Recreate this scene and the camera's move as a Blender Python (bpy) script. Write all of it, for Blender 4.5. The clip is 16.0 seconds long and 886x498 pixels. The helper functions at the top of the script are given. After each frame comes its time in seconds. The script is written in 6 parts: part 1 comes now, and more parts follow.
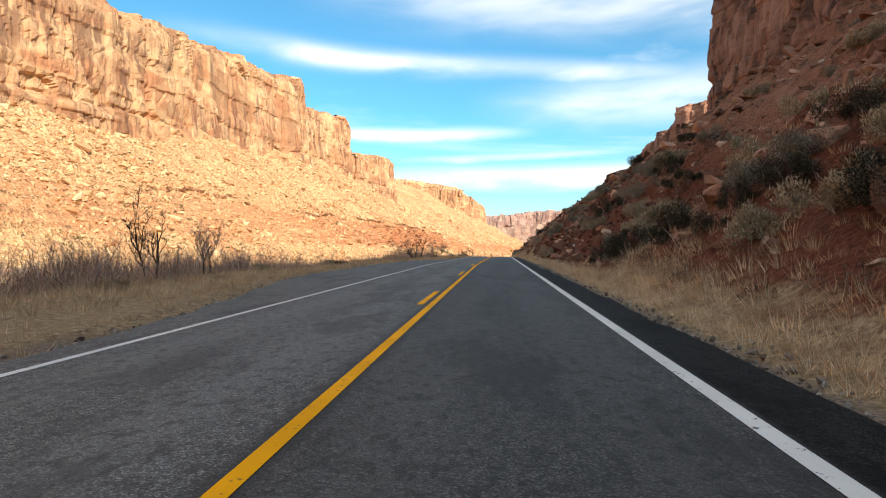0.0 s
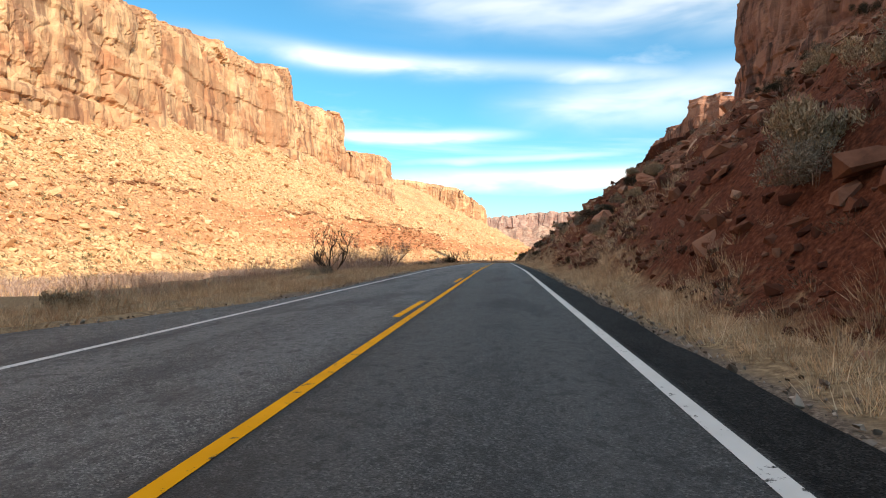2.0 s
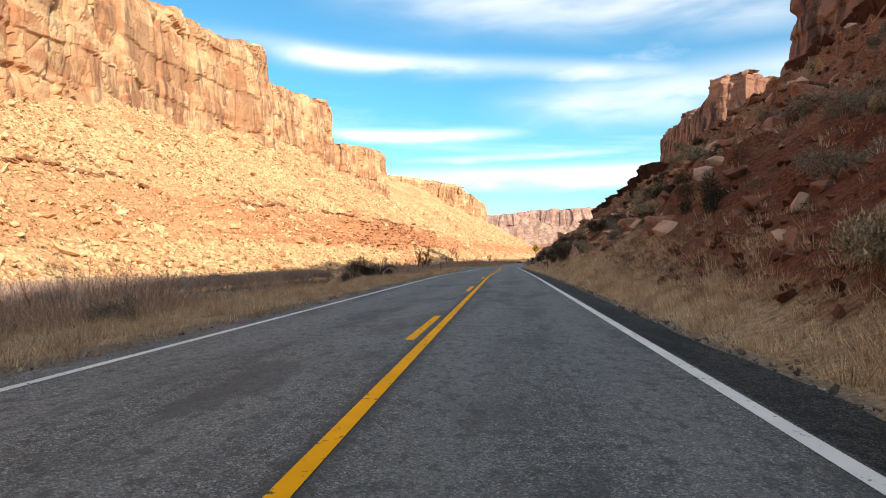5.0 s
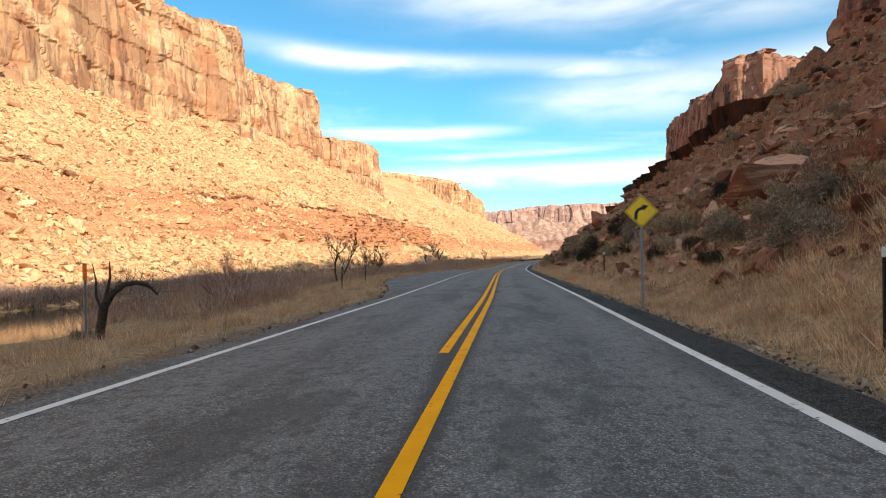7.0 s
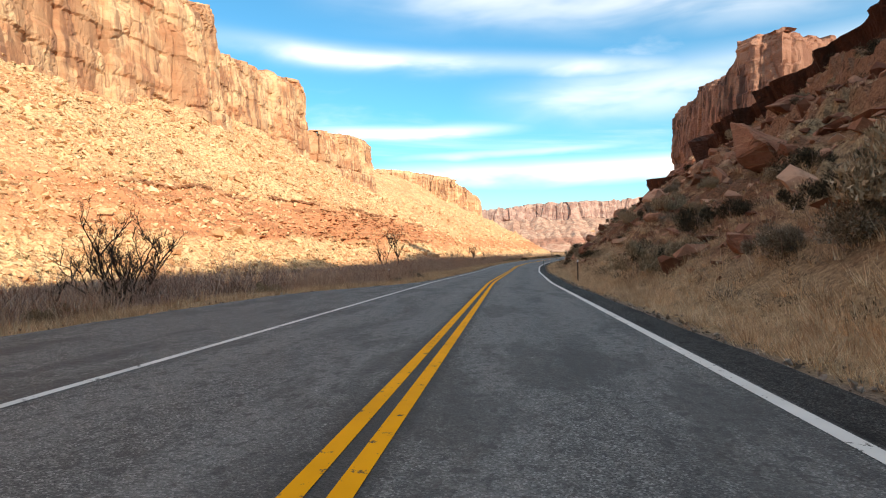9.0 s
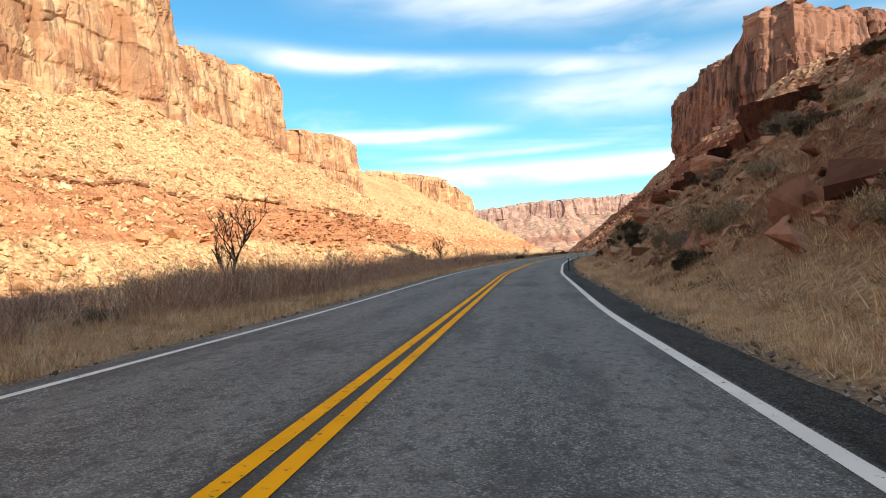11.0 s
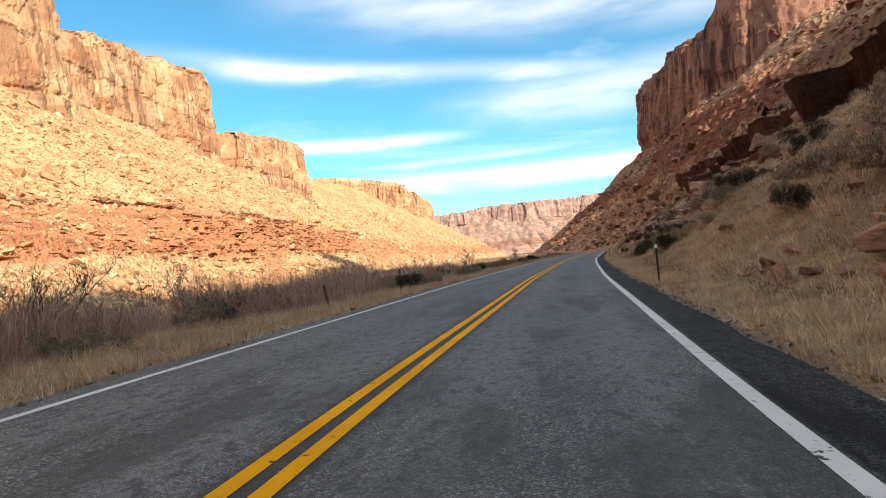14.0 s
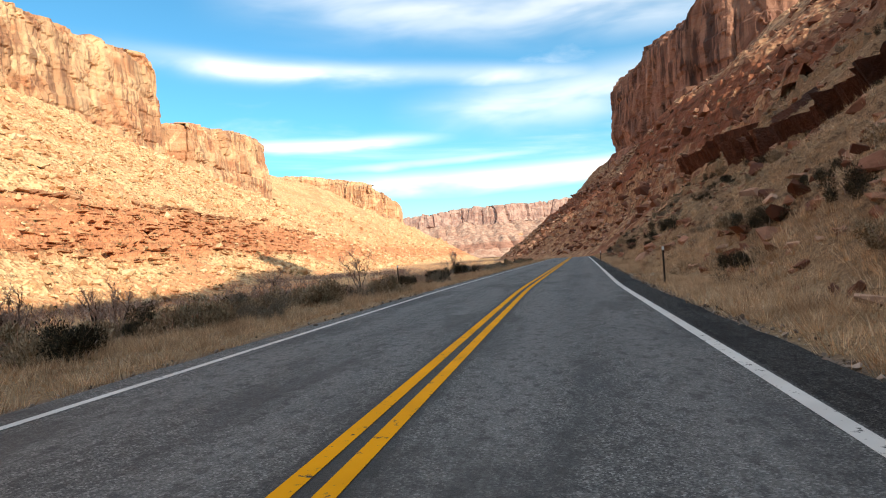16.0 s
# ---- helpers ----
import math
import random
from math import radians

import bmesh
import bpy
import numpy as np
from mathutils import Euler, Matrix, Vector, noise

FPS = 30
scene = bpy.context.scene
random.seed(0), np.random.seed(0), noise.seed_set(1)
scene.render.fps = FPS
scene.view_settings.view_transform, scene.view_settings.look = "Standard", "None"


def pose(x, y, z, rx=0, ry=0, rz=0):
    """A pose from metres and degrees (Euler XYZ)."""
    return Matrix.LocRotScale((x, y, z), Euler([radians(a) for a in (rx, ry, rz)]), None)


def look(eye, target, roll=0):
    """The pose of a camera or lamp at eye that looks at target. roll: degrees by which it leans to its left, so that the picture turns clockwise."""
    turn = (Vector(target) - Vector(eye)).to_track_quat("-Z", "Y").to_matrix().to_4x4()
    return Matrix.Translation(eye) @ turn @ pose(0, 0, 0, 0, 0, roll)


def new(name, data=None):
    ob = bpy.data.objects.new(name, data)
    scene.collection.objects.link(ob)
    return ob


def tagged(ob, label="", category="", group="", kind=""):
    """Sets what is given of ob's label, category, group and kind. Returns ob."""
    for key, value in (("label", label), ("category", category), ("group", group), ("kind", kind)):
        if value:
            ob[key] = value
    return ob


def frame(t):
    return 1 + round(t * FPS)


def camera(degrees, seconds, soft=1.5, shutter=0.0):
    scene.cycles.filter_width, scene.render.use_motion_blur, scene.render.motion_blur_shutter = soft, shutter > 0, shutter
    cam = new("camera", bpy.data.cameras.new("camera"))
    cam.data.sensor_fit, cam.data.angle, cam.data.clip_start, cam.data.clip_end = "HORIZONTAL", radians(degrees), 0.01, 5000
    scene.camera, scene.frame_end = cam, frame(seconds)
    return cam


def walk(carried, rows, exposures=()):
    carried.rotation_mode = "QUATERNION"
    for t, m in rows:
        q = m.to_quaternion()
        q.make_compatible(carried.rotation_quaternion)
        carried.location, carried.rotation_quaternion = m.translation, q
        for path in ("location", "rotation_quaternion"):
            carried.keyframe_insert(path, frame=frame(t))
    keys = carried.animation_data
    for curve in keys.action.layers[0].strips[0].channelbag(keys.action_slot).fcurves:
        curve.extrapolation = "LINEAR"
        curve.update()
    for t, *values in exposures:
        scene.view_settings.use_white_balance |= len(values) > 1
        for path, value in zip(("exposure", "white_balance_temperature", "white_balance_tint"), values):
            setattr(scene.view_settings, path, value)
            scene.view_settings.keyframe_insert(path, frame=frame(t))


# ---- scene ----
cam = camera(70.5, 16.0, soft=1.1)
# seconds, place, pitch above the level, roll, turn
ROWS = [
    (0.0, 0.026, 0.006, 1.203, 0.661, -0.018, 5.252),
    (0.5, 0.082, 14.021, 1.411, 0.744, -0.026, 5.298),
    (1.0, 0.108, 27.606, 1.592, 0.812, -0.001, 5.325),
    (1.5, 0.143, 41.06, 1.748, 0.835, -0.032, 5.35),
    (2.0, 0.168, 54.508, 1.881, 0.84, -0.029, 5.369),
    (2.5, 0.157, 67.999, 2.029, 0.851, -0.068, 5.384),
    (3.0, 0.187, 81.54, 2.139, 0.848, -0.083, 5.427),
    (3.5, 0.152, 95.097, 2.181, 0.833, -0.051, 5.429),
    (4.0, 0.055, 108.64, 2.218, 0.806, 0.043, 5.45),
    (6.5, -0.359, 176.081, 2.125, 0.576, 0.751, 5.357),
    (7.0, -0.245, 189.319, 1.997, 0.539, 0.897, 5.311),
    (7.5, -0.097, 202.489, 1.821, 0.508, 0.978, 5.242),
    (8.0, 0.026, 215.625, 1.67, 0.463, 0.977, 5.175),
    (8.5, 0.154, 228.828, 1.544, 0.436, 0.998, 5.132),
    (9.0, 0.341, 242.24, 1.406, 0.423, 1.117, 5.084),
    (11.5, 2.931, 307.519, 0.575, 0.658, 3.286, 4.233),
    (12.0, 3.765, 320.158, 0.571, 0.75, 3.782, 3.752),
    (12.5, 4.921, 332.974, 0.593, 0.827, 4.151, 3.203),
    (13.0, 6.325, 345.752, 0.598, 0.876, 4.476, 2.638),
    (13.5, 8.017, 358.371, 0.608, 0.936, 4.723, 2.004),
    (14.0, 9.883, 370.774, 0.6, 1.004, 4.847, 1.335),
    (14.5, 11.928, 382.954, 0.591, 1.043, 4.836, 0.645),
    (15.0, 14.086, 394.97, 0.599, 1.07, 4.74, -0.034),
    (15.5, 16.321, 406.918, 0.623, 1.08, 4.492, -0.694),
    (16.0, 18.695, 418.805, 0.614, 1.034, 4.117, -1.31),
]
walk(cam, [(t, pose(x, y, z, 90 + pitch, roll, turn)) for t, x, y, z, pitch, roll, turn in ROWS])

# ---- sky, sun, exposure ----
scene.view_settings.exposure = 0.55
SUN = Vector((0.53, -0.705, 0.465)).normalized()
SUN_ELEV = math.asin(SUN.z)


class Nodes:
    """Short hand for node trees."""

    def __init__(self, tree):
        self.tree, self.n, self.l = tree, tree.nodes, tree.links

    def add(self, kind, **props):
        node = self.n.new(kind)
        for key, value in props.items():
            if key == "operation":
                node.operation = value
            elif key == "blend_type":
                node.blend_type = value
            elif key == "data_type":
                node.data_type = value
            elif key == "feature":
                node.feature = value
            elif key == "distance":
                node.distance = value
        return node

    def put(self, value, socket):
        if hasattr(value, "is_output"):
            self.l.new(value, socket)
        else:
            socket.default_value = value

    def math(self, op, a, b=0.0, clamp=False):
        node = self.add("ShaderNodeMath", operation=op)
        node.use_clamp = clamp
        self.put(a, node.inputs[0])
        self.put(b, node.inputs[1])
        return node.outputs[0]

    def noise(self, vec, scale, detail=4.0, rough=0.55, dist=0.0):
        node = self.add("ShaderNodeTexNoise")
        if vec is not None:
            self.l.new(vec, node.inputs["Vector"])
        node.inputs["Scale"].default_value = scale
        node.inputs["Detail"].default_value = detail
        node.inputs["Roughness"].default_value = rough
        node.inputs["Distortion"].default_value = dist
        return node.outputs["Fac"]

    def mapping(self, vec, scale, loc=(0, 0, 0), rot=(0, 0, 0)):
        node = self.add("ShaderNodeMapping")
        self.l.new(vec, node.inputs["Vector"])
        node.inputs["Scale"].default_value = scale
        node.inputs["Location"].default_value = loc
        node.inputs["Rotation"].default_value = rot
        return node.outputs[0]

    def ramp(self, fac, stops):
        node = self.add("ShaderNodeValToRGB")
        self.l.new(fac, node.inputs[0])
        el = node.color_ramp.elements
        while len(el) < len(stops):
            el.new(0.5)
        for e, (p, c) in zip(el, stops):
            e.position = p
            e.color = (*c, 1) if len(c) == 3 else c
        return node.outputs[0]

    def step(self, fac, lo, hi):
        node = self.add("ShaderNodeMapRange")
        node.interpolation_type = "SMOOTHSTEP"
        self.l.new(fac, node.inputs[0])
        node.inputs[1].default_value, node.inputs[2].default_value = lo, hi
        return node.outputs[0]

    def mix(self, fac, a, b, blend="MIX"):
        node = self.add("ShaderNodeMix", data_type="RGBA", blend_type=blend)
        self.put(fac, node.inputs[0])
        for value, socket in ((a, node.inputs[6]), (b, node.inputs[7])):
            if not hasattr(value, "is_output") and len(value) == 3:
                value = (*value, 1)
            self.put(value, socket)
        return node.outputs[2]


def build_world():
    world = bpy.data.worlds.new("sky")
    world.use_nodes = True
    scene.world = world
    g = Nodes(world.node_tree)
    g.n.clear()
    sky = g.add("ShaderNodeTexSky")
    sky.sky_type = "NISHITA"
    sky.sun_disc = False
    sky.sun_elevation = SUN_ELEV
    sky.sun_rotation = math.atan2(SUN.x, SUN.y)
    sky.air_density, sky.dust_density, sky.ozone_density = 1.0, 0.3, 2.0
    way = g.add("ShaderNodeTexCoord").outputs["Generated"]
    sep = g.add("ShaderNodeSeparateXYZ")
    g.l.new(way, sep.inputs[0])
    deg = 180 / math.pi
    az = g.math("MULTIPLY", g.math("ARCTAN2", sep.outputs[0], sep.outputs[1]), deg)
    el = g.math("MULTIPLY", g.math("ARCSINE", sep.outputs[2]), deg)
    pos = g.add("ShaderNodeCombineXYZ")
    g.put(az, pos.inputs[0])
    g.put(el, pos.inputs[1])
    wisps = g.noise(g.mapping(pos.outputs[0], (0.03, 0.16, 1), (3.1, 0.7, 0), (0, 0, -0.04)), 1.0, 6, 0.6, 0.6)
    fine = g.noise(g.mapping(pos.outputs[0], (0.08, 0.30, 1), (1.3, 2.7, 0), (0, 0, -0.04)), 1.0, 4, 0.5, 0.4)
    warp = g.math("MULTIPLY", g.math("SUBTRACT", fine, 0.5), 1.5)

    def streak(e0, a0, tilt, wide, a_lo, a_hi, soft):
        line = g.math("ADD", e0, g.math("MULTIPLY", g.math("SUBTRACT", az, a0), tilt))
        d = g.math("DIVIDE", g.math("SUBTRACT", g.math("ADD", el, warp), line), wide)
        band = g.math("POWER", 2.718, g.math("MULTIPLY", g.math("MULTIPLY", d, d), -1.0))
        ends = g.math("MULTIPLY", g.step(az, a_lo - soft, a_lo + soft), g.math("SUBTRACT", 1.0, g.step(az, a_hi - soft, a_hi + soft)))
        return g.math("MULTIPLY", band, ends)

    cover = g.math("MULTIPLY", g.step(wisps, 0.50, 0.80), 0.5)
    for e0, a0, tilt, wide, a_lo, a_hi, soft, power in (
        (17.2, -9, -0.07, 0.80, -24, 14, 9, 0.80), (11.0, -6, 0.0, 0.5, -17, 1, 5, 0.9), (7.1, 4, 0.01, 0.95, -11, 24, 6, 1.05),
        (21.5, 11, -0.08, 2.2, -12, 36, 9, 0.55), (13.6, 12, 0.05, 2.0, 2, 34, 6, 0.58), (9.0, 2, 0.03, 0.4, -8, 10, 5, 0.5),
    ):
        cover = g.math("MAXIMUM", cover, g.math("MULTIPLY", streak(e0, a0, tilt, wide, a_lo, a_hi, soft), power))
    cover = g.math("MULTIPLY", cover, g.math("ADD", 0.38, g.math("MULTIPLY", g.step(fine, 0.30, 0.66), 0.67)), clamp=True)
    # unseen white cloud above the view, added to brighten and warm the shaded ground
    fill_veil = g.math("MULTIPLY", g.step(el, 23.0, 44.0), g.math("ADD", 0.27, g.math("MULTIPLY", g.step(fine, 0.30, 0.70), 0.42)))
    cover = g.math("MAXIMUM", cover, fill_veil)
    haze = g.math("SUBTRACT", 1.0, g.step(el, -1.0, 9.0))
    cover = g.math("MAXIMUM", cover, g.math("MULTIPLY", haze, 0.35))
    tint = g.mix(1.0, sky.outputs[0], (0.52, 1.09, 1.18), "MULTIPLY")
    col = g.mix(cover, tint, (9.5, 9.15, 8.6))
    back = g.add("ShaderNodeBackground")
    g.l.new(col, back.inputs[0])
    back.inputs[1].default_value = 0.112
    out = g.add("ShaderNodeOutputWorld")
    g.l.new(back.outputs[0], out.inputs[0])


build_world()
sun_data = bpy.data.lights.new("sun", "SUN")
sun_data.energy, sun_data.angle, sun_data.color = 4.4, radians(0.53), (1.0, 0.89, 0.72)
sun = new("sun", sun_data)
sun.matrix_world = look(SUN * 900, (0, 0, 0))

# ---- materials ----
def principled(name, rough=0.85, spec=0.25, metal=0.0):
    mat = bpy.data.materials.new(name)
    mat.use_nodes = True
    g = Nodes(mat.node_tree)
    g.bsdf = g.n["Principled BSDF"]
    g.bsdf.inputs["Roughness"].default_value = rough
    g.bsdf.inputs["Specular IOR Level"].default_value = spec
    g.bsdf.inputs["Metallic"].default_value = metal
    g.pos = g.add("ShaderNodeNewGeometry").outputs["Position"]
    return mat, g


def relief(g, height, strength, distance):
    b = g.add("ShaderNodeBump")
    g.put(height, b.inputs["Height"])
    b.inputs["Strength"].default_value = strength
    b.inputs["Distance"].default_value = distance
    g.l.new(b.outputs[0], g.bsdf.inputs["Normal"])


def base(g, col):
    if hasattr(col, "is_output"):
        g.l.new(col, g.bsdf.inputs["Base Color"])
    else:
        g.bsdf.inputs["Base Color"].default_value = (*col, 1)


def plain(name, col, rough=0.6, spec=0.3, metal=0.0, vary=0.12, scale=6.0, bump=0.0):
    mat, g = principled(name, rough, spec, metal)
    n = g.noise(g.pos, scale, 5)
    dark = tuple(c * (1 - vary) for c in col)
    light = tuple(min(1, c * (1 + vary)) for c in col)
    base(g, g.ramp(n, [(0.3, dark), (0.7, light)]))
    if bump:
        relief(g, n, 0.5, bump)
    return mat


def island(g):
    return g.add("ShaderNodeNewGeometry").outputs["Random Per Island"]


def cliff_material(name, pale, mid, red, varnish, varnish_amount):
    """Bedded sandstone with vertical streaks of dark desert varnish."""
    mat, g = principled(name, 0.92, 0.15)
    beds = g.noise(g.mapping(g.pos, (0.022, 0.022, 0.05)), 1.0, 6, 0.62, 0.4)
    blocks = g.noise(g.pos, 0.035, 6, 0.6)
    grain = g.noise(g.pos, 0.9, 5, 0.65)
    col = g.ramp(beds, [(0.30, red), (0.46, mid), (0.60, pale), (0.75, mid)])
    col = g.mix(g.math("MULTIPLY", g.step(blocks, 0.42, 0.66), 0.55), col, pale)
    streaks = g.noise(g.mapping(g.pos, (0.16, 0.16, 0.02)), 1.0, 6, 0.62, 0.5)
    patch = g.noise(g.pos, 0.018, 3, 0.5)
    amount = g.math("MULTIPLY", g.step(streaks, 0.45, 0.60), g.step(patch, 0.38, 0.56))
    tone = g.add("ShaderNodeTexVoronoi", distance="CHEBYCHEV")
    g.l.new(g.mapping(g.pos, (0.036, 0.036, 0.024)), tone.inputs["Vector"])
    tone.inputs["Scale"].default_value = 1.0
    pick = g.add("ShaderNodeSeparateColor")
    g.l.new(tone.outputs["Color"], pick.inputs[0])
    col = g.mix(g.math("MULTIPLY", g.step(pick.outputs[0], 0.52, 0.74), 0.60), col, tuple(0.6 * c + 0.25 * d for c, d in zip(mid, varnish)))
    col = g.mix(g.math("MULTIPLY", g.step(pick.outputs[1], 0.62, 0.85), 0.5), col, pale)
    col = g.mix(g.math("MULTIPLY", amount, varnish_amount), col, varnish)
    lines = g.noise(g.mapping(g.pos, (0.03, 0.03, 0.55)), 1.0, 4, 0.6, 0.3)
    col = g.mix(g.math("MULTIPLY", g.step(lines, 0.60, 0.66), 0.35), col, tuple(c * 0.5 for c in mid))
    col = g.mix(g.math("MULTIPLY", g.math("SUBTRACT", 1.0, g.step(grain, 0.28, 0.5)), 0.35), col, tuple(c * 0.55 for c in mid))
    base(g, col)
    relief(g, g.math("ADD", g.math("MULTIPLY", grain, 0.7), g.noise(g.mapping(g.pos, (0.40, 0.40, 0.28)), 1.0, 6, 0.68)), 1.0, 1.2)
    return mat


def talus_material(name, pale, mid, red, band_lo, band_hi, shrub=0.3, cell=0.35):
    """Rubble of sandstone on red soil, with a band of red shale ledges."""
    mat, g = principled(name, 0.95, 0.1)
    sep = g.add("ShaderNodeSeparateXYZ")
    g.l.new(g.pos, sep.inputs[0])
    v = g.add("ShaderNodeTexVoronoi")
    g.l.new(g.mapping(g.pos, (1, 1, 1)), v.inputs["Vector"])
    v.inputs["Scale"].default_value = cell
    stone = g.add("ShaderNodeSeparateColor")
    g.l.new(v.outputs["Color"], stone.inputs[0])
    big = g.noise(g.pos, 0.02, 5, 0.6)
    small = g.noise(g.pos, 0.8, 5, 0.65)
    col = g.ramp(g.math("ADD", g.math("MULTIPLY", stone.outputs[0], 0.35), g.math("MULTIPLY", g.noise(g.pos, 1.1, 6, 0.75), 0.75)), [(0.32, tuple(c * 0.6 for c in mid)), (0.48, mid), (0.62, pale), (0.8, tuple(min(1, c * 1.1) for c in pale))])
    wobble = g.math("ADD", sep.outputs[2], g.math("MULTIPLY", big, 30.0))
    shale = g.math("MULTIPLY", g.math("ADD", 0.55, g.math("MULTIPLY", g.step(sep.outputs[1], 360, 520), 0.45)), g.math("MULTIPLY", g.step(wobble, band_lo + 15, band_lo + 21), g.math("SUBTRACT", 1.0, g.step(wobble, band_hi + 15, band_hi + 21))))
    beds = g.noise(g.mapping(g.pos, (0.01, 0.01, 0.5)), 1.0, 5, 0.6)
    redcol = g.ramp(beds, [(0.35, tuple(c * 0.6 for c in red)), (0.5, red), (0.68, tuple(min(1, c * 1.35) for c in red))])
    col = g.mix(g.math("MULTIPLY", shale, g.step(g.noise(g.pos, 0.16, 6, 0.7), 0.34, 0.46)), col, redcol)
    soil = g.step(big, 0.46, 0.60)
    deep = g.math("MULTIPLY", g.math("ADD", 0.40, g.math("MULTIPLY", g.step(sep.outputs[1], 400, 540), 0.45)), g.step(g.noise(g.pos, 0.35, 5, 0.7), 0.36, 0.56))
    col = g.mix(g.math("MULTIPLY", soil, deep), col, tuple(min(1, c * 1.12) for c in red))
    dots = g.noise(g.pos, 0.33, 3, 0.6)
    col = g.mix(g.math("MULTIPLY", g.step(dots, 0.60, 0.66), shrub), col, (0.09, 0.075, 0.045))
    base(g, col)
    relief(g, g.math("ADD", g.math("MULTIPLY", small, 0.5), v.outputs["Distance"]), 0.8, 0.9)
    return mat


def asphalt_material():
    """Worn chip seal: pale wheel tracks, dark centre of the lanes, cracks and patches."""
    mat, g = principled("asphalt", 0.72, 0.36)
    uv = g.add("ShaderNodeUVMap").outputs[0]
    sep = g.add("ShaderNodeSeparateXYZ")
    g.l.new(uv, sep.inputs[0])
    g.put(g.math("SUBTRACT", 0.25, g.math("MULTIPLY", g.step(sep.outputs[0], 3.12, 3.22), 0.21)), g.bsdf.inputs["Specular IOR Level"])
    chips = g.add("ShaderNodeTexVoronoi")
    g.l.new(g.pos, chips.inputs["Vector"])
    chips.inputs["Scale"].default_value = 85.0
    stone = g.add("ShaderNodeSeparateColor")
    g.l.new(chips.outputs["Color"], stone.inputs[0])
    mid = g.noise(g.mapping(uv, (1.0, 0.22, 1)), 1.3, 6, 0.6)
    blot = g.noise(g.mapping(uv, (0.7, 0.06, 1)), 1.0, 5, 0.6)
    speck = g.noise(g.pos, 14.0, 4, 0.7)
    col = g.ramp(stone.outputs[0], [(0.0, (0.034, 0.034, 0.034)), (0.5, (0.105, 0.103, 0.100)), (0.85, (0.19, 0.186, 0.18)), (1.0, (0.36, 0.352, 0.34))])
    tracks = None
    for c in (-2.35, -0.85, 0.8, 2.35):
        d = g.math("DIVIDE", g.math("SUBTRACT", sep.outputs[0], c), 0.42)
        b = g.math("POWER", 2.718, g.math("MULTIPLY", g.math("MULTIPLY", d, d), -1.0))
        tracks = b if tracks is None else g.math("ADD", tracks, b)
    worn = g.math("MULTIPLY", tracks, g.math("ADD", 0.35, g.math("MULTIPLY", blot, 0.9)))
    col = g.mix(g.math("MULTIPLY", worn, 0.40, clamp=True), col, (0.225, 0.22, 0.212))
    tar = g.math("MULTIPLY", g.step(mid, 0.50, 0.64), g.math("SUBTRACT", 1.0, g.math("MULTIPLY", tracks, 0.7), clamp=True))
    col = g.mix(g.math("MULTIPLY", tar, 0.6), col, (0.042, 0.042, 0.044))
    col = g.mix(g.math("MULTIPLY", g.step(speck, 0.52, 0.66), 0.6), col, (0.045, 0.045, 0.047))
    flecks = g.noise(g.mapping(uv, (1.0, 0.55, 1)), 7.0, 5, 0.75)
    col = g.mix(g.math("MULTIPLY", g.step(flecks, 0.52, 0.60), 0.65), col, (0.040, 0.039, 0.038))
    patches = g.noise(g.mapping(uv, (0.55, 0.16, 1), (4.0, 1.7, 0)), 1.0, 6, 0.7)
    col = g.mix(g.math("MULTIPLY", g.step(patches, 0.53, 0.61), 0.6), col, (0.050, 0.048, 0.046))
    double = g.math("MULTIPLY", g.step(sep.outputs[1], 194.0, 199.0), 0.12)
    seam = g.math("ABSOLUTE", g.math("ADD", g.math("SUBTRACT", sep.outputs[0], 0.10), double))
    seam = g.math("ADD", g.math("SUBTRACT", seam, double), g.math("MULTIPLY", g.math("SUBTRACT", flecks, 0.5), 0.55))
    col = g.mix(g.math("MULTIPLY", g.math("SUBTRACT", 1.0, g.step(seam, 0.08, 0.20)), 0.8), col, (0.034, 0.032, 0.031))
    fresh = g.math("MULTIPLY", g.math("SUBTRACT", 1.0, g.step(g.math("ADD", sep.outputs[1], g.math("MULTIPLY", blot, 30.0)), 60.0, 135.0)), g.math("ADD", 0.22, g.math("MULTIPLY", g.step(sep.outputs[0], -0.2, 0.5), 0.5)))
    col = g.mix(fresh, col, (0.36, 0.355, 0.35), "MULTIPLY")
    col = g.mix(g.math("MULTIPLY", g.step(sep.outputs[0], 3.12, 3.22), 0.92), col, (0.34, 0.33, 0.325), "MULTIPLY")
    seal = g.math("MULTIPLY", g.math("SUBTRACT", 1.0, g.step(sep.outputs[1], 100.0, 185.0)), g.step(sep.outputs[0], -0.5, 0.6))
    seal = g.math("MULTIPLY", seal, g.math("ADD", 0.18, g.math("MULTIPLY", g.step(blot, 0.35, 0.65), 0.30)))
    col = g.mix(seal, col, (0.32, 0.32, 0.33), "MULTIPLY")
    base(g, col)
    relief(g, g.math("ADD", g.math("MULTIPLY", chips.outputs["Distance"], 1.0), g.math("MULTIPLY", speck, 0.8)), 0.6, 0.012)
    return mat


def paint_material(name, col, worn):
    mat, g = principled(name, 0.8, 0.06)
    n = g.noise(g.pos, 9.0, 6, 0.7)
    m = g.noise(g.pos, 1.2, 3, 0.6)
    c = g.ramp(m, [(0.3, tuple(v * 0.82 for v in col)), (0.7, col)])
    base(g, g.mix(g.step(n, worn, worn + 0.06), c, (0.06, 0.058, 0.055)))
    relief(g, g.noise(g.pos, 60.0, 3), 0.5, 0.004)
    return mat


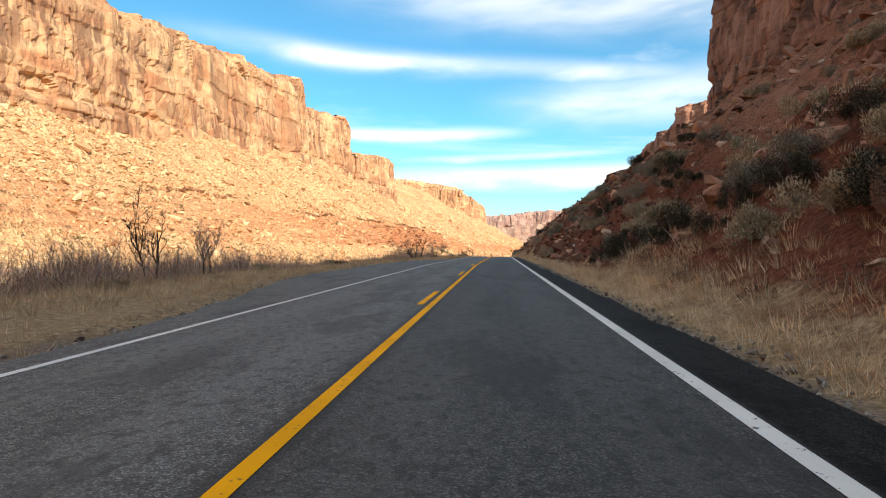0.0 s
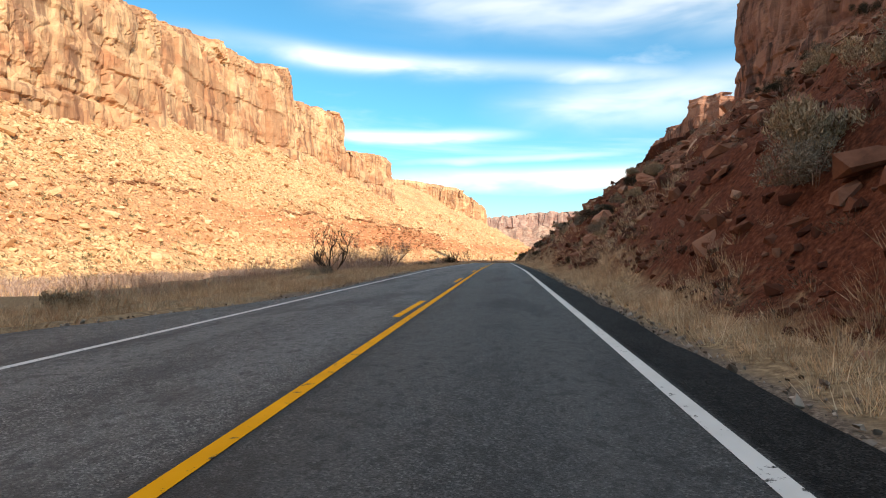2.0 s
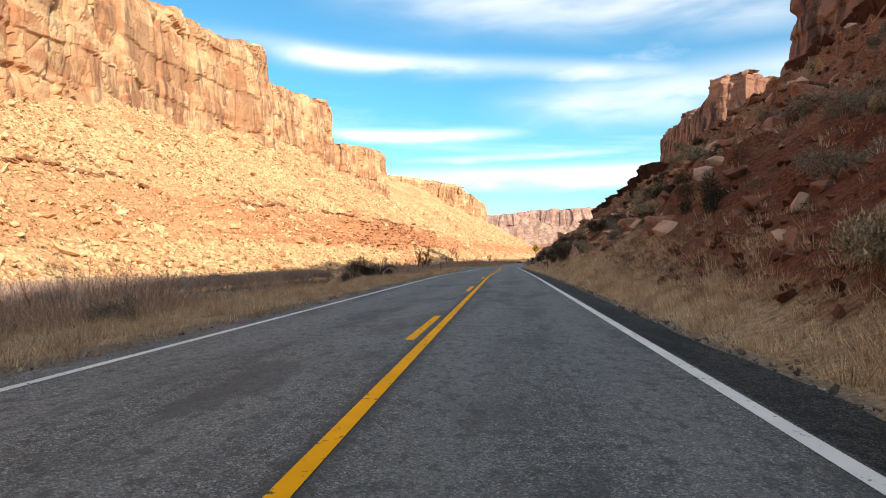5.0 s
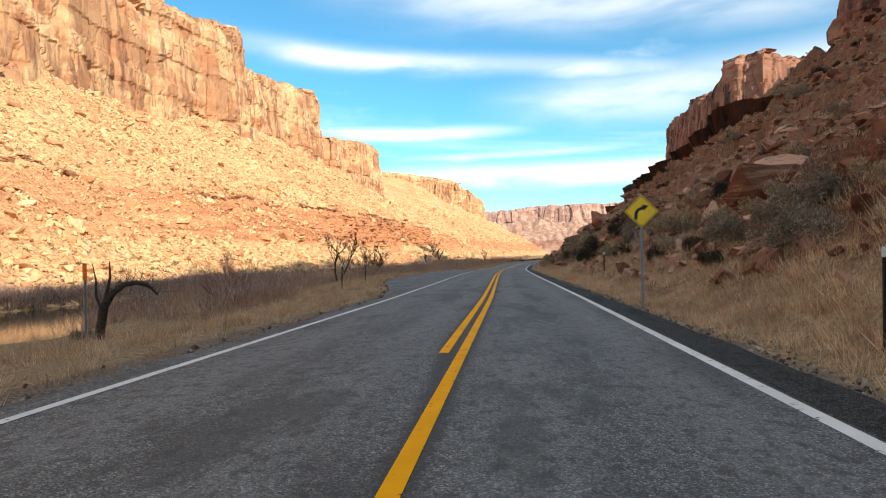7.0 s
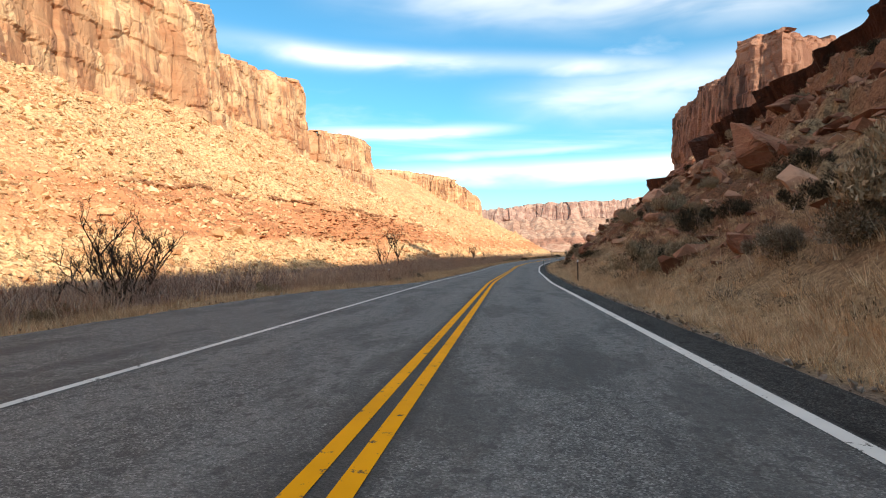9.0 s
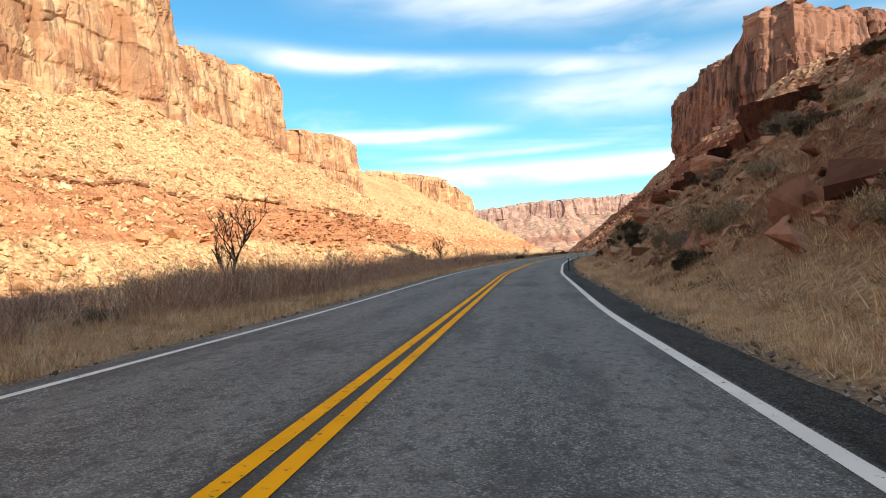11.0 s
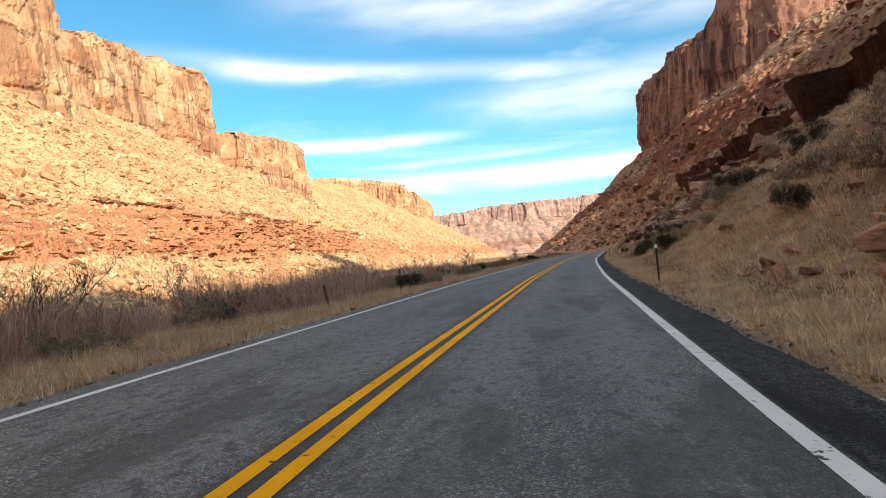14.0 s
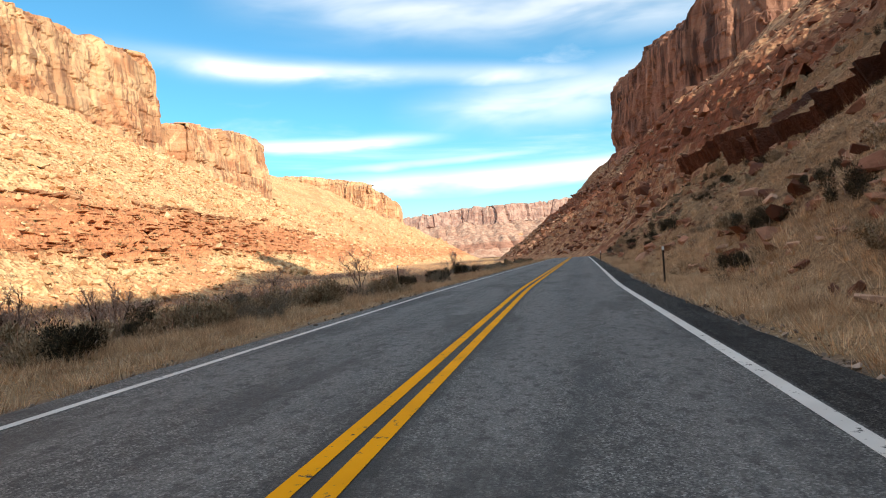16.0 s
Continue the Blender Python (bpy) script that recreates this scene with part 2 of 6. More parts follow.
def ground_material():
    """Roadside soil: straw-littered grey-tan earth that turns to red dirt up the bank."""
    mat, g = principled("roadside_soil", 0.95, 0.1)
    uv = g.add("ShaderNodeUVMap").outputs[0]
    sep = g.add("ShaderNodeSeparateXYZ")
    g.l.new(uv, sep.inputs[0])
    big = g.noise(g.pos, 0.11, 6, 0.6)
    mid = g.noise(g.pos, 0.9, 6, 0.65)
    fine = g.noise(g.pos, 9.0, 6, 0.7)
    straw = g.ramp(fine, [(0.3, (0.085, 0.052, 0.030)), (0.5, (0.25, 0.170, 0.098)), (0.7, (0.44, 0.32, 0.19))])
    dirt = g.ramp(fine, [(0.32, (0.036, 0.011, 0.006)), (0.5, (0.105, 0.033, 0.017)), (0.72, (0.21, 0.080, 0.042))])
    gravel = g.ramp(g.noise(g.pos, 22.0, 4, 0.7), [(0.3, (0.06, 0.045, 0.035)), (0.5, (0.16, 0.115, 0.085)), (0.72, (0.34, 0.26, 0.20))])
    wob = g.math("ADD", sep.outputs[0], g.math("MULTIPLY", g.math("SUBTRACT", mid, 0.5), 3.0))
    weathered = g.ramp(fine, [(0.32, (0.080, 0.032, 0.020)), (0.5, (0.205, 0.092, 0.056)), (0.72, (0.36, 0.18, 0.11))])
    dirt = g.mix(g.step(wob, 9.0, 17.0), dirt, weathered)
    up = g.math("MULTIPLY", g.step(wob, 5.6, 8.0), g.step(big, 0.34, 0.46))
    up = g.math("MAXIMUM", up, g.math("MULTIPLY", g.step(wob, 18.0, 26.0), g.math("MULTIPLY", g.step(mid, 0.42, 0.58), 0.5)))
    low = g.math("SUBTRACT", 1.0, g.step(sep.outputs[1], 150.0, 195.0))
    up = g.math("MAXIMUM", up, g.math("MULTIPLY", g.math("MULTIPLY", low, g.step(wob, 4.9, 6.0)), g.step(mid, 0.26, 0.42)))
    grassy = g.math("MULTIPLY", g.step(sep.outputs[1], 185.0, 240.0), g.math("SUBTRACT", 1.0, g.step(wob, 40.0, 70.0)))
    up = g.math("MULTIPLY", up, g.math("SUBTRACT", 1.0, g.math("MULTIPLY", grassy, g.math("ADD", 0.25, g.math("MULTIPLY", g.step(sep.outputs[1], 315.0, 380.0), 0.50)))))
    col = g.mix(up, straw, dirt)
    # shade of crevices between the stones, painted as near-black specks up the bank
    crevice_shade = g.noise(g.pos, 1.7, 8, 0.78)
    col = g.mix(g.math("MULTIPLY", g.math("SUBTRACT", 1.0, g.step(crevice_shade, 0.40, 0.47)), g.math("MULTIPLY", g.step(wob, 6.5, 9.0), 0.7)), col, (0.030, 0.014, 0.010))
    side = g.math("ABSOLUTE", g.math("ADD", sep.outputs[0], g.math("MULTIPLY", g.math("SUBTRACT", mid, 0.5), 0.9)))
    col = g.mix(g.math("SUBTRACT", 1.0, g.step(side, 4.0, 4.35)), col, gravel)
    base(g, col)
    relief(g, g.math("ADD", g.math("MULTIPLY", fine, 0.4), mid), 0.8, 0.12)
    return mat


def islands_material(name, stops, rough=0.95, scale=3.0, spec=0.1, bump=0.0, clumps=0.0):
    """Colour that changes from piece to piece of a joined mesh, with grain."""
    mat, g = principled(name, rough, spec)
    col = g.ramp(island(g), stops)
    n = g.noise(g.pos, scale, 5, 0.65)
    col = g.mix(g.math("MULTIPLY", g.math("SUBTRACT", 1.0, g.step(n, 0.3, 0.6)), 0.45), col, tuple(c * 0.45 for c in stops[0][1]))
    if clumps:
        tone = g.noise(g.pos, 1.1, 4, 0.65)
        col = g.mix(g.math("MULTIPLY", g.step(tone, 0.47, 0.62), clumps), col, tuple(c * 0.62 for c in stops[0][1]))
    base(g, col)
    if bump:
        relief(g, n, 0.7, bump)
    return mat


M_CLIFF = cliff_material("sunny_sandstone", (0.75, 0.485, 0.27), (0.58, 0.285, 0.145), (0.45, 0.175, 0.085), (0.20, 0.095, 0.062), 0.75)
# darker copy for the right-hand walls, their shade put into the colours
M_CLIFF_R = cliff_material("shaded_red_sandstone", (0.42, 0.215, 0.14), (0.29, 0.13, 0.084), (0.19, 0.078, 0.05), (0.075, 0.042, 0.035), 0.9)
# dark red ledge rock, with the shade under its overhang added to the colour
M_OUTCROP = cliff_material("shaded_dark_red_sandstone", (0.16, 0.066, 0.040), (0.095, 0.037, 0.023), (0.062, 0.023, 0.015), (0.03, 0.016, 0.012), 0.9)
# distance haze mixed into the rock colours: duller and more purple
M_FAR = cliff_material("hazed_far_sandstone", (0.53, 0.355, 0.28), (0.42, 0.24, 0.185), (0.32, 0.165, 0.125), (0.21, 0.13, 0.115), 0.6)
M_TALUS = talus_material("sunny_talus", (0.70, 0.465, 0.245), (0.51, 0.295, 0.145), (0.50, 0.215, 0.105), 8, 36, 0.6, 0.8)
# talus of the right-hand slope, colours lowered to carry its shade
M_TALUS_R = talus_material("shaded_red_talus", (0.42, 0.26, 0.15), (0.25, 0.125, 0.073), (0.19, 0.072, 0.04), 30, 60, 0.7, 0.5)
# the same haze of distance painted into the talus colours
M_TALUS_FAR = talus_material("hazed_distant_talus", (0.52, 0.345, 0.25), (0.40, 0.235, 0.165), (0.34, 0.17, 0.115), 30, 60, 0.3, 0.1)
M_ASPHALT = asphalt_material()
M_WHITE = paint_material("white_road_paint", (0.68, 0.66, 0.63), 0.60)
M_YELLOW = paint_material("yellow_road_paint", (0.92, 0.40, 0.002), 0.60)
M_SOIL = ground_material()

# ---- numbers of the plan ----
def curve(xs, vs):
    """A smooth line through a few control values."""
    xs, vs = np.array(xs, float), np.array(vs, float)
    fine = np.linspace(xs[0], xs[-1], 4000)
    val = np.interp(fine, xs, vs)
    k = max(3, int(4000 * 0.55 * np.diff(xs).min() / (xs[-1] - xs[0])) | 1)
    win = np.hanning(k + 2)[1:-1]
    win /= win.sum()
    pad = np.concatenate([val[0] + (np.arange(-(k // 2), 0)) * (val[1] - val[0]), val, val[-1] + np.arange(1, k // 2 + 1) * (val[-1] - val[-2])])
    val = np.convolve(pad, win, "valid")

    def f(x):
        x = np.asarray(x, float)
        lo = val[0] + (x - xs[0]) * (val[1] - val[0]) / (fine[1] - fine[0])
        hi = val[-1] + (x - xs[-1]) * (val[-1] - val[-2]) / (fine[1] - fine[0])
        return np.where(x < xs[0], lo, np.where(x > xs[-1], hi, np.interp(x, fine, val)))

    return f


ROAD_X = curve([-60, 0, 41, 95, 140, 176, 210, 243, 275, 308, 330, 352, 375, 398, 419, 440, 465, 500, 540, 600, 700], [-1.2, -1.38, -1.63, -1.41, -1.35, -1.17, -0.7, -0.59, -0.06, 1.4, 2.83, 5.31, 8.78, 13.01, 17.31, 21.9, 28.07, 36.7, 46.5, 59, 73])
ROAD_Z = curve([-60, 0, 41, 95, 140, 176, 210, 243, 275, 308, 330, 352, 419, 465, 530, 560, 600, 700], [-0.9, 0.04, 0.65, 1.1, 1.07, 0.96, 0.56, 0.26, -0.15, -0.6, -0.56, -0.55, -0.55, -0.53, -0.52, -0.75, -1.8, -5.0])
BANK = curve([-60, 0, 41, 95, 176, 243, 275, 308, 330, 352, 398, 440, 520, 700], [-0.3, -0.3, -0.2, 0.25, 0.45, 0.75, 1.1, 1.65, 1.65, 1.65, 1.5, 1.25, 0.9, 0.5])
FOOT_L = curve([-300, 100, 313, 412, 542, 665, 735, 830, 1114, 1640, 2170, 2680, 2820, 3000, 3300, 4700], [-170, -150, -123, -113, -82, -70, -56, -47, -36, -12, 94, 213, 190, 0, -300, -900])
FOOT_R = curve([-300, 0, 420, 480, 560, 700, 818, 1040, 1200, 1350, 1500, 2000, 4700], [5.6, 5.6, 24, 40, 58, 76, 84, 94, 104, 190, 330, 900, 2600])
WATER = -6.6


def hashed(ix, iy, seed):
    h = (ix.astype(np.int64) * 374761393 + iy.astype(np.int64) * 668265263 + seed * 974634777) & 0xFFFFFFFF
    h = ((h ^ (h >> 13)) * 1274126177) & 0xFFFFFFFF
    h = ((h ^ (h >> 16)) * 2246822519) & 0xFFFFFFFF
    return ((h ^ (h >> 15)) & 0xFFFFFF) / float(0x1000000)


def vnoise(x, y, seed=0):
    ix, iy = np.floor(x), np.floor(y)
    fx, fy = x - ix, y - iy
    fx, fy = fx * fx * (3 - 2 * fx), fy * fy * (3 - 2 * fy)
    a, b = hashed(ix, iy, seed), hashed(ix + 1, iy, seed)
    c, d = hashed(ix, iy + 1, seed), hashed(ix + 1, iy + 1, seed)
    return (a + (b - a) * fx) * (1 - fy) + (c + (d - c) * fx) * fy


def fbm(x, y, octaves=5, seed=0, gain=0.5):
    total, amp, norm = 0.0, 1.0, 0.0
    for k in range(octaves):
        total = total + amp * vnoise(x * 2**k + 17.3 * k, y * 2**k - 9.1 * k, seed + k)
        norm += amp
        amp *= gain
    return total / norm


def cells(x, y, seed=0):
    """Distance to the nearest and next cell centre, and the nearest cell's own random number."""
    ix, iy = np.floor(x), np.floor(y)
    d1, d2, who = np.full(x.shape, 9.0), np.full(x.shape, 9.0), np.zeros(x.shape)
    for ox in (-1, 0, 1):
        for oy in (-1, 0, 1):
            cx, cy = ix + ox, iy + oy
            px, py = cx + hashed(cx, cy, seed), cy + hashed(cx, cy, seed + 5)
            d = np.hypot(px - x, py - y)
            near = d < d1
            d2 = np.where(near, d1, np.minimum(d2, d))
            who = np.where(near, hashed(cx, cy, seed + 11), who)
            d1 = np.where(near, d, d1)
    return d1, d2, who


def rubble(x, y, size, seed, share=0.6):
    """Height of scattered blocks with flat, tilted tops and steep sides, in units of their size."""
    wx = x / size + 0.35 * vnoise(x / size * 1.7, y / size * 1.7, seed + 31)
    wy = y / size + 0.35 * vnoise(x / size * 1.7, y / size * 1.7, seed + 37)
    d1, d2, who = cells(wx, wy, seed)
    edge = np.clip((d2 - d1) * 3.2, 0, 1)
    tall = np.where(who < share, who / share, 0.0)
    return edge * (0.25 + 0.75 * tall) * np.where(who < share, 1.0, 0.15) + 0.25 * tall * (vnoise(wx * 2.3, wy * 2.3, seed + 3) - 0.5)


def smooth(v, lo, hi):
    t = np.clip((v - lo) / (hi - lo), 0, 1)
    return t * t * (3 - 2 * t)


PULLOUTS = ((18, 62, 3.2), (222, 268, 3.4))


def asphalt_left(y):
    """How far the paved surface reaches to the left of the centre line."""
    w = 3.52 + 0 * np.asarray(y, float)
    for lo, hi, extra in PULLOUTS:
        w = w + extra * smooth(y, lo - 14, lo + 10) * (1 - smooth(y, hi - 8, hi + 10))
    return w


def land(x, y, detail=1.0):
    """The height of the ground."""
    u = x - ROAD_X(y)
    zr, tilt = ROAD_Z(y), np.tan(np.radians(BANK(y)))
    rough = fbm(x / 9, y / 9, 4, 3) - 0.5
    flat = zr - tilt * np.clip(u, -6, 5)
    # right: verge, then the slope
    foot = FOOT_R(y)
    near = 1 - smooth(y, 470, 550)
    start = np.where(near > 0, ROAD_X(y) + 4.85 + 1.3 * smooth(y, 20, 32) * (1 - smooth(y, 58, 74)) + 1.4 * smooth(y, 300, 350) + 0.9 * (fbm(y / 23, y * 0, 3, 8) - 0.5) * 2, 0) * near + foot * (1 - near)
    k = np.maximum(x - start, 0)
    swell = 1 + 0.35 * (fbm(x / 60, y / 60, 3, 5) - 0.5)
    cut = 0.72 + 0.45 * smooth(y, 20, 45) * (1 - smooth(y, 110, 150))
    rise = (1 - 0.05 * smooth(y, 200, 280)) * swell * (0.45 * np.minimum(k, 0.7) + cut * np.clip(k - 0.7, 0, 2.6) + (0.69 - 0.05 * smooth(y, 310, 360)) * np.clip(k - 3.3, 0, 10) + (0.665 + 0.035 * smooth(y, 270, 330) + 0.05 * smooth(y, 420, 540)) * np.maximum(k - 13.3, 0))
    rise = np.minimum(rise, 215 + 0.05 * k - 110 * smooth(0.8 * (x - 174) + 0.6 * (y - 500), 0, 55) * (1 - smooth(y, 1150, 1300)))
    slope = smooth(k, 0.5, 6)
    right = flat + 0.12 * smooth(u, 4.2, 6.5) + rise + slope * detail * (rough * 2.2 + 1.4 * (fbm(x / 2.2, y / 2.2, 3, 12) - 0.5))
    right = right + 24 * smooth(y, 545, 680) * (1 - smooth(y, 700, 820)) * smooth(k, 18, 60) * (1 - smooth(k, 105, 150))
    # left: verge, bank, river bed, far flat, talus
    w = asphalt_left(y) + 0.5
    gap = smooth(y, 172, 190) * (1 - smooth(y, 225, 243))
    edge = w + 3.5 + 2.2 * fbm(y / 17, y * 0, 3, 21) - 0.8 * gap
    shelf = 15 - 7 * smooth(y, 160, 185) * (1 - smooth(y, 222, 245))
    bankl = -(0.8 + 0.35 * gap) * smooth(-u, edge - 1.5, edge + 5) - 3.8 * smooth(-u, edge + shelf, edge + shelf + 7)
    wide = 50 + 29 * smooth(y, 200, 265) * (1 - smooth(y, 400, 470))
    flood = -4.6 + 0.5 * rough
    wet = smooth(-u, edge + shelf + 5, edge + shelf + 10) * (1 - smooth(-u, wide + 8 * rough, wide + 8 + 8 * rough))
    fl = FOOT_L(y)
    kl = np.maximum(fl + 14 * (fbm(y / 70, y * 0, 3, 40) - 0.5) - x, 0)
    climb = (1 - 0.13 * smooth(y, 1120, 1320)) * (0.42 * np.minimum(kl, 20) + 0.64 * np.maximum(kl - 20, 0)) * (1 + 0.12 * (fbm(x / 90, y / 90, 3, 44) - 0.5))
    left = zr + bankl + (flood + 4.6) * smooth(-u, 8, 14) - 4.5 * wet - 0.25 * smooth(-u, w, w + 2.5) + np.minimum(climb, 260) + smooth(-u, w + 0.3, w + 3) * detail * rough * 0.7
    far = smooth(y, 640, 700)
    z = np.where(u > 0, right, left) * (1 - far) + far * (-4.0 + 0.6 * rough + 24 * smooth(y, 545, 680) * (1 - smooth(y, 700, 820)) * smooth(k, 18, 60) * (1 - smooth(k, 105, 150)) + rise + np.minimum(climb, 260)) + np.minimum(0.24 * np.maximum(y - 2960 + 90 * (fbm(x / 160, y * 0, 3, 90) - 0.5), 0), 165)
    return np.where((u < 4.3) & (u > -w) & (y < 690), flat - 0.05 - 0.3 * smooth(np.minimum(4.3 - u, u + w), 0.2, 1.0), z)


def mesh_from(name, verts, faces, mat, uv=None, sharp=True):
    """A mesh from arrays: verts (n, 3), faces (m, 3 or 4)."""
    me = bpy.data.meshes.new(name)
    verts, faces = np.asarray(verts, np.float32), np.asarray(faces, np.int32)
    n, k = faces.shape
    me.vertices.add(len(verts))
    me.vertices.foreach_set("co", verts.ravel())
    me.loops.add(n * k)
    me.loops.foreach_set("vertex_index", faces.ravel())
    me.polygons.add(n)
    me.polygons.foreach_set("loop_start", np.arange(0, n * k, k, dtype=np.int32))
    me.polygons.foreach_set("use_smooth", np.full(n, not sharp))
    if uv is not None:
        layer = me.uv_layers.new(name="UVMap")
        layer.data.foreach_set("uv", np.asarray(uv, np.float32)[faces.ravel()].ravel())
    me.update(calc_edges=True)
    for m in mat if isinstance(mat, (list, tuple)) else [mat]:
        me.materials.append(m)
    return me


def grid_faces(rows, cols):
    i = np.arange(rows - 1)[:, None] * cols + np.arange(cols - 1)[None, :]
    i = i.ravel()
    return np.stack([i, i + 1, i + cols + 1, i + cols], 1)


def spaced(*stretches):
    """Values with their own step in each stretch: (from, to, step)..."""
    return np.unique(np.concatenate([np.linspace(a, b, max(2, int(round((b - a) / s)) + 1)) for a, b, s in stretches]).round(4))


def sheet(name, ys, offsets, follow, lift, mat, label, category, detail=1.0):
    """A piece of the ground whose columns follow a line of the plan."""
    Y, K = np.meshgrid(ys, offsets, indexing="ij")
    X = K + follow(Y)
    Z = land(X, Y, detail) + lift(X, Y)
    uv = np.stack([(X - ROAD_X(Y)).ravel(), Y.ravel()], 1)
    ob = new(name, mesh_from(name, np.stack([X, Y, Z], -1).reshape(-1, 3), grid_faces(*Y.shape), mat, uv, True))
    return tagged(ob, label, category, kind="structure")


def blocks_right(X, Y):
    k = X - ROAD_X(Y) - 7.0
    on = smooth(k, -0.8, 3.5)
    high = smooth(k, 10, 60)
    z = land(X, Y) + 2.5 * (fbm(X / 30, Y / 45, 3, 69) - 0.5)
    band = smooth(fbm(X / 28, Y / 46, 3, 68), 0.44, 0.54) * smooth(k, 5, 16)
    ledges = 0.9 * strata(z, 4, 90, 3.3, 0.86) * band
    return on * (0.6 * rubble(X, Y, 1.3, 60, 0.40) + 1.0 * (0.4 + high) * rubble(X, Y, 3.1, 61, 0.35) + 1.8 * high * rubble(X, Y * 0.7, 7.0, 62, 0.35) + ledges)


def strata(Z, lo, hi, step, sharp=0.75):
    """Turns a slope into ledges between two heights."""
    on = smooth(Z, lo - 3, lo + 3) * (1 - smooth(Z, hi - 3, hi + 3))
    s = Z / step
    f = s - np.floor(s)
    stepped = (np.floor(s) + smooth(f, 0.5 - 0.5 * (1 - sharp), 0.5 + 0.5 * (1 - sharp))) * step
    return on * (stepped - Z)


def talus_left_lift(X, Y):
    up = smooth(FOOT_L(Y) - X, -4, 12)
    z = land(X, Y)
    patchy = smooth(fbm(X / 55, Y / 55, 3, 71), 0.42, 0.58)
    led = strata(z + 4 * fbm(X / 40, Y / 60, 2, 73), 10, 40, 3.4, 0.86) * smooth(fbm(X / 80, Y / 160, 3, 75), 0.34, 0.46)
    far = smooth(Y, 750, 1100)
    return up * (far * 3.5 * rubble(X, Y, 13.0, 63, 0.35) + 1.5 * rubble(X, Y, 4.6, 64, 0.4) + 1.1 * rubble(X, Y, 2.6, 65, 0.45) + 3.4 * patchy * rubble(X, Y, 9.5, 66, 0.2) + 7 * (fbm(X / 38, Y / 38, 4, 67) - 0.5)) + led


def talus_right_lift(X, Y):
    up = smooth(X - FOOT_R(Y), 2, 15)
    z = land(X, Y)
    led = strata(z + 4 * fbm(X / 40, Y / 40, 2, 83), 12, 60, 4.2, 0.8) * 0.8 * smooth(fbm(X / 70, Y / 90, 3, 85), 0.35, 0.5)
    return up * (1.2 * rubble(X, Y, 3.6, 84, 0.4) + 2.4 * rubble(X, Y, 8.0, 86, 0.25) + 6 * (fbm(X / 33, Y / 33, 4, 87) - 0.5)) + led


def zero(Y):
    return 0 * Y


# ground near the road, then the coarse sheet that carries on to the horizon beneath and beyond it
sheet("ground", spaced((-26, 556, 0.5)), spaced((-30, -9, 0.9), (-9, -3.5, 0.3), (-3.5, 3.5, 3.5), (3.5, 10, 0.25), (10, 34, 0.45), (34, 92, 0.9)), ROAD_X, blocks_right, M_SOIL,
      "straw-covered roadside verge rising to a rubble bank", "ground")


def far_drop(X, Y):
    u = X - ROAD_X(Y)
    own = smooth(u, -30, -26) * (1 - smooth(u, 84, 91)) * smooth(Y, -26, -18) * (1 - smooth(Y, 541, 555))
    wall_l = smooth(FOOT_L(Y) - X, 0, 8) * smooth(Y, 60, 70) * (1 - smooth(Y, 1690, 1699))
    wall_r = smooth(X - FOOT_R(Y), 0, 8) * smooth(Y, 541, 550) * (1 - smooth(Y, 1390, 1399))
    return -2.5 * own - 7.0 * np.maximum(wall_l, wall_r)


sheet("ground_beyond", spaced((-900, -30, 30), (-30, 700, 6), (700, 1700, 12), (1700, 4700, 50)), spaced((-2600, -500, 70), (-500, -60, 8), (-60, 120, 4), (120, 600, 10), (600, 3400, 60)), zero,
      far_drop, M_TALUS, "sandy canyon floor and rubble slopes", "ground")
sheet("talus_slope_sunny", spaced((60, 320, 3.0), (320, 900, 1.5), (900, 1300, 2.2), (1300, 1700, 3.2)), spaced((-270, -60, 1.6), (-60, 4, 1.3)), FOOT_L, talus_left_lift, M_TALUS,
      "sunlit orange talus of broken sandstone with red shale ledges", "rock slope")


def talus_bend_lift(X, Y):
    up = smooth(FOOT_L(Y) - X, -10, 30)
    up = up * smooth(Y, 1695, 1770)
    return 5 * smooth(Y, 1695, 1730) * smooth(FOOT_L(Y) - X, -6, 8) - 0.6 * (1 - smooth(FOOT_L(Y) - X, -10, -2)) + up * (4.5 * rubble(X, Y, 15.0, 95, 0.4) + 9.0 * rubble(X, Y, 34.0, 96, 0.25) + 22 * (fbm(X / 70, Y / 70, 4, 97) - 0.5)) + strata(land(X, Y) + 8 * fbm(X / 80, Y / 80, 2, 98), 40, 150, 11.0, 0.85) * 0.9


sheet("talus_slope_bend", spaced((1690, 2560, 5.0)), spaced((-520, 10, 5.0)), FOOT_L, talus_bend_lift, M_TALUS,
      "distant sunlit talus below the canyon bend", "rock slope")
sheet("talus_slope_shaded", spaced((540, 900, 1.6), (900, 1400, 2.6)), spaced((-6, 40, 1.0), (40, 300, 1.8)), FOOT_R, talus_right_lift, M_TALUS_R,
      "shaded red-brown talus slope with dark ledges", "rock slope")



def far_cones(X, Y):
    up = smooth(Y, 2940, 3080)
    gully = np.abs(fbm(X / 70, Y / 400, 3, 93) - 0.5) * 2
    return 3 + up * (34 * gully + 16 * (fbm(X / 25, Y / 25, 3, 94) - 0.5))


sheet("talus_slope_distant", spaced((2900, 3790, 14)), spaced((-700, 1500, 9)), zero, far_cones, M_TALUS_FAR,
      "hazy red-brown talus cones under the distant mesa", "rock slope")


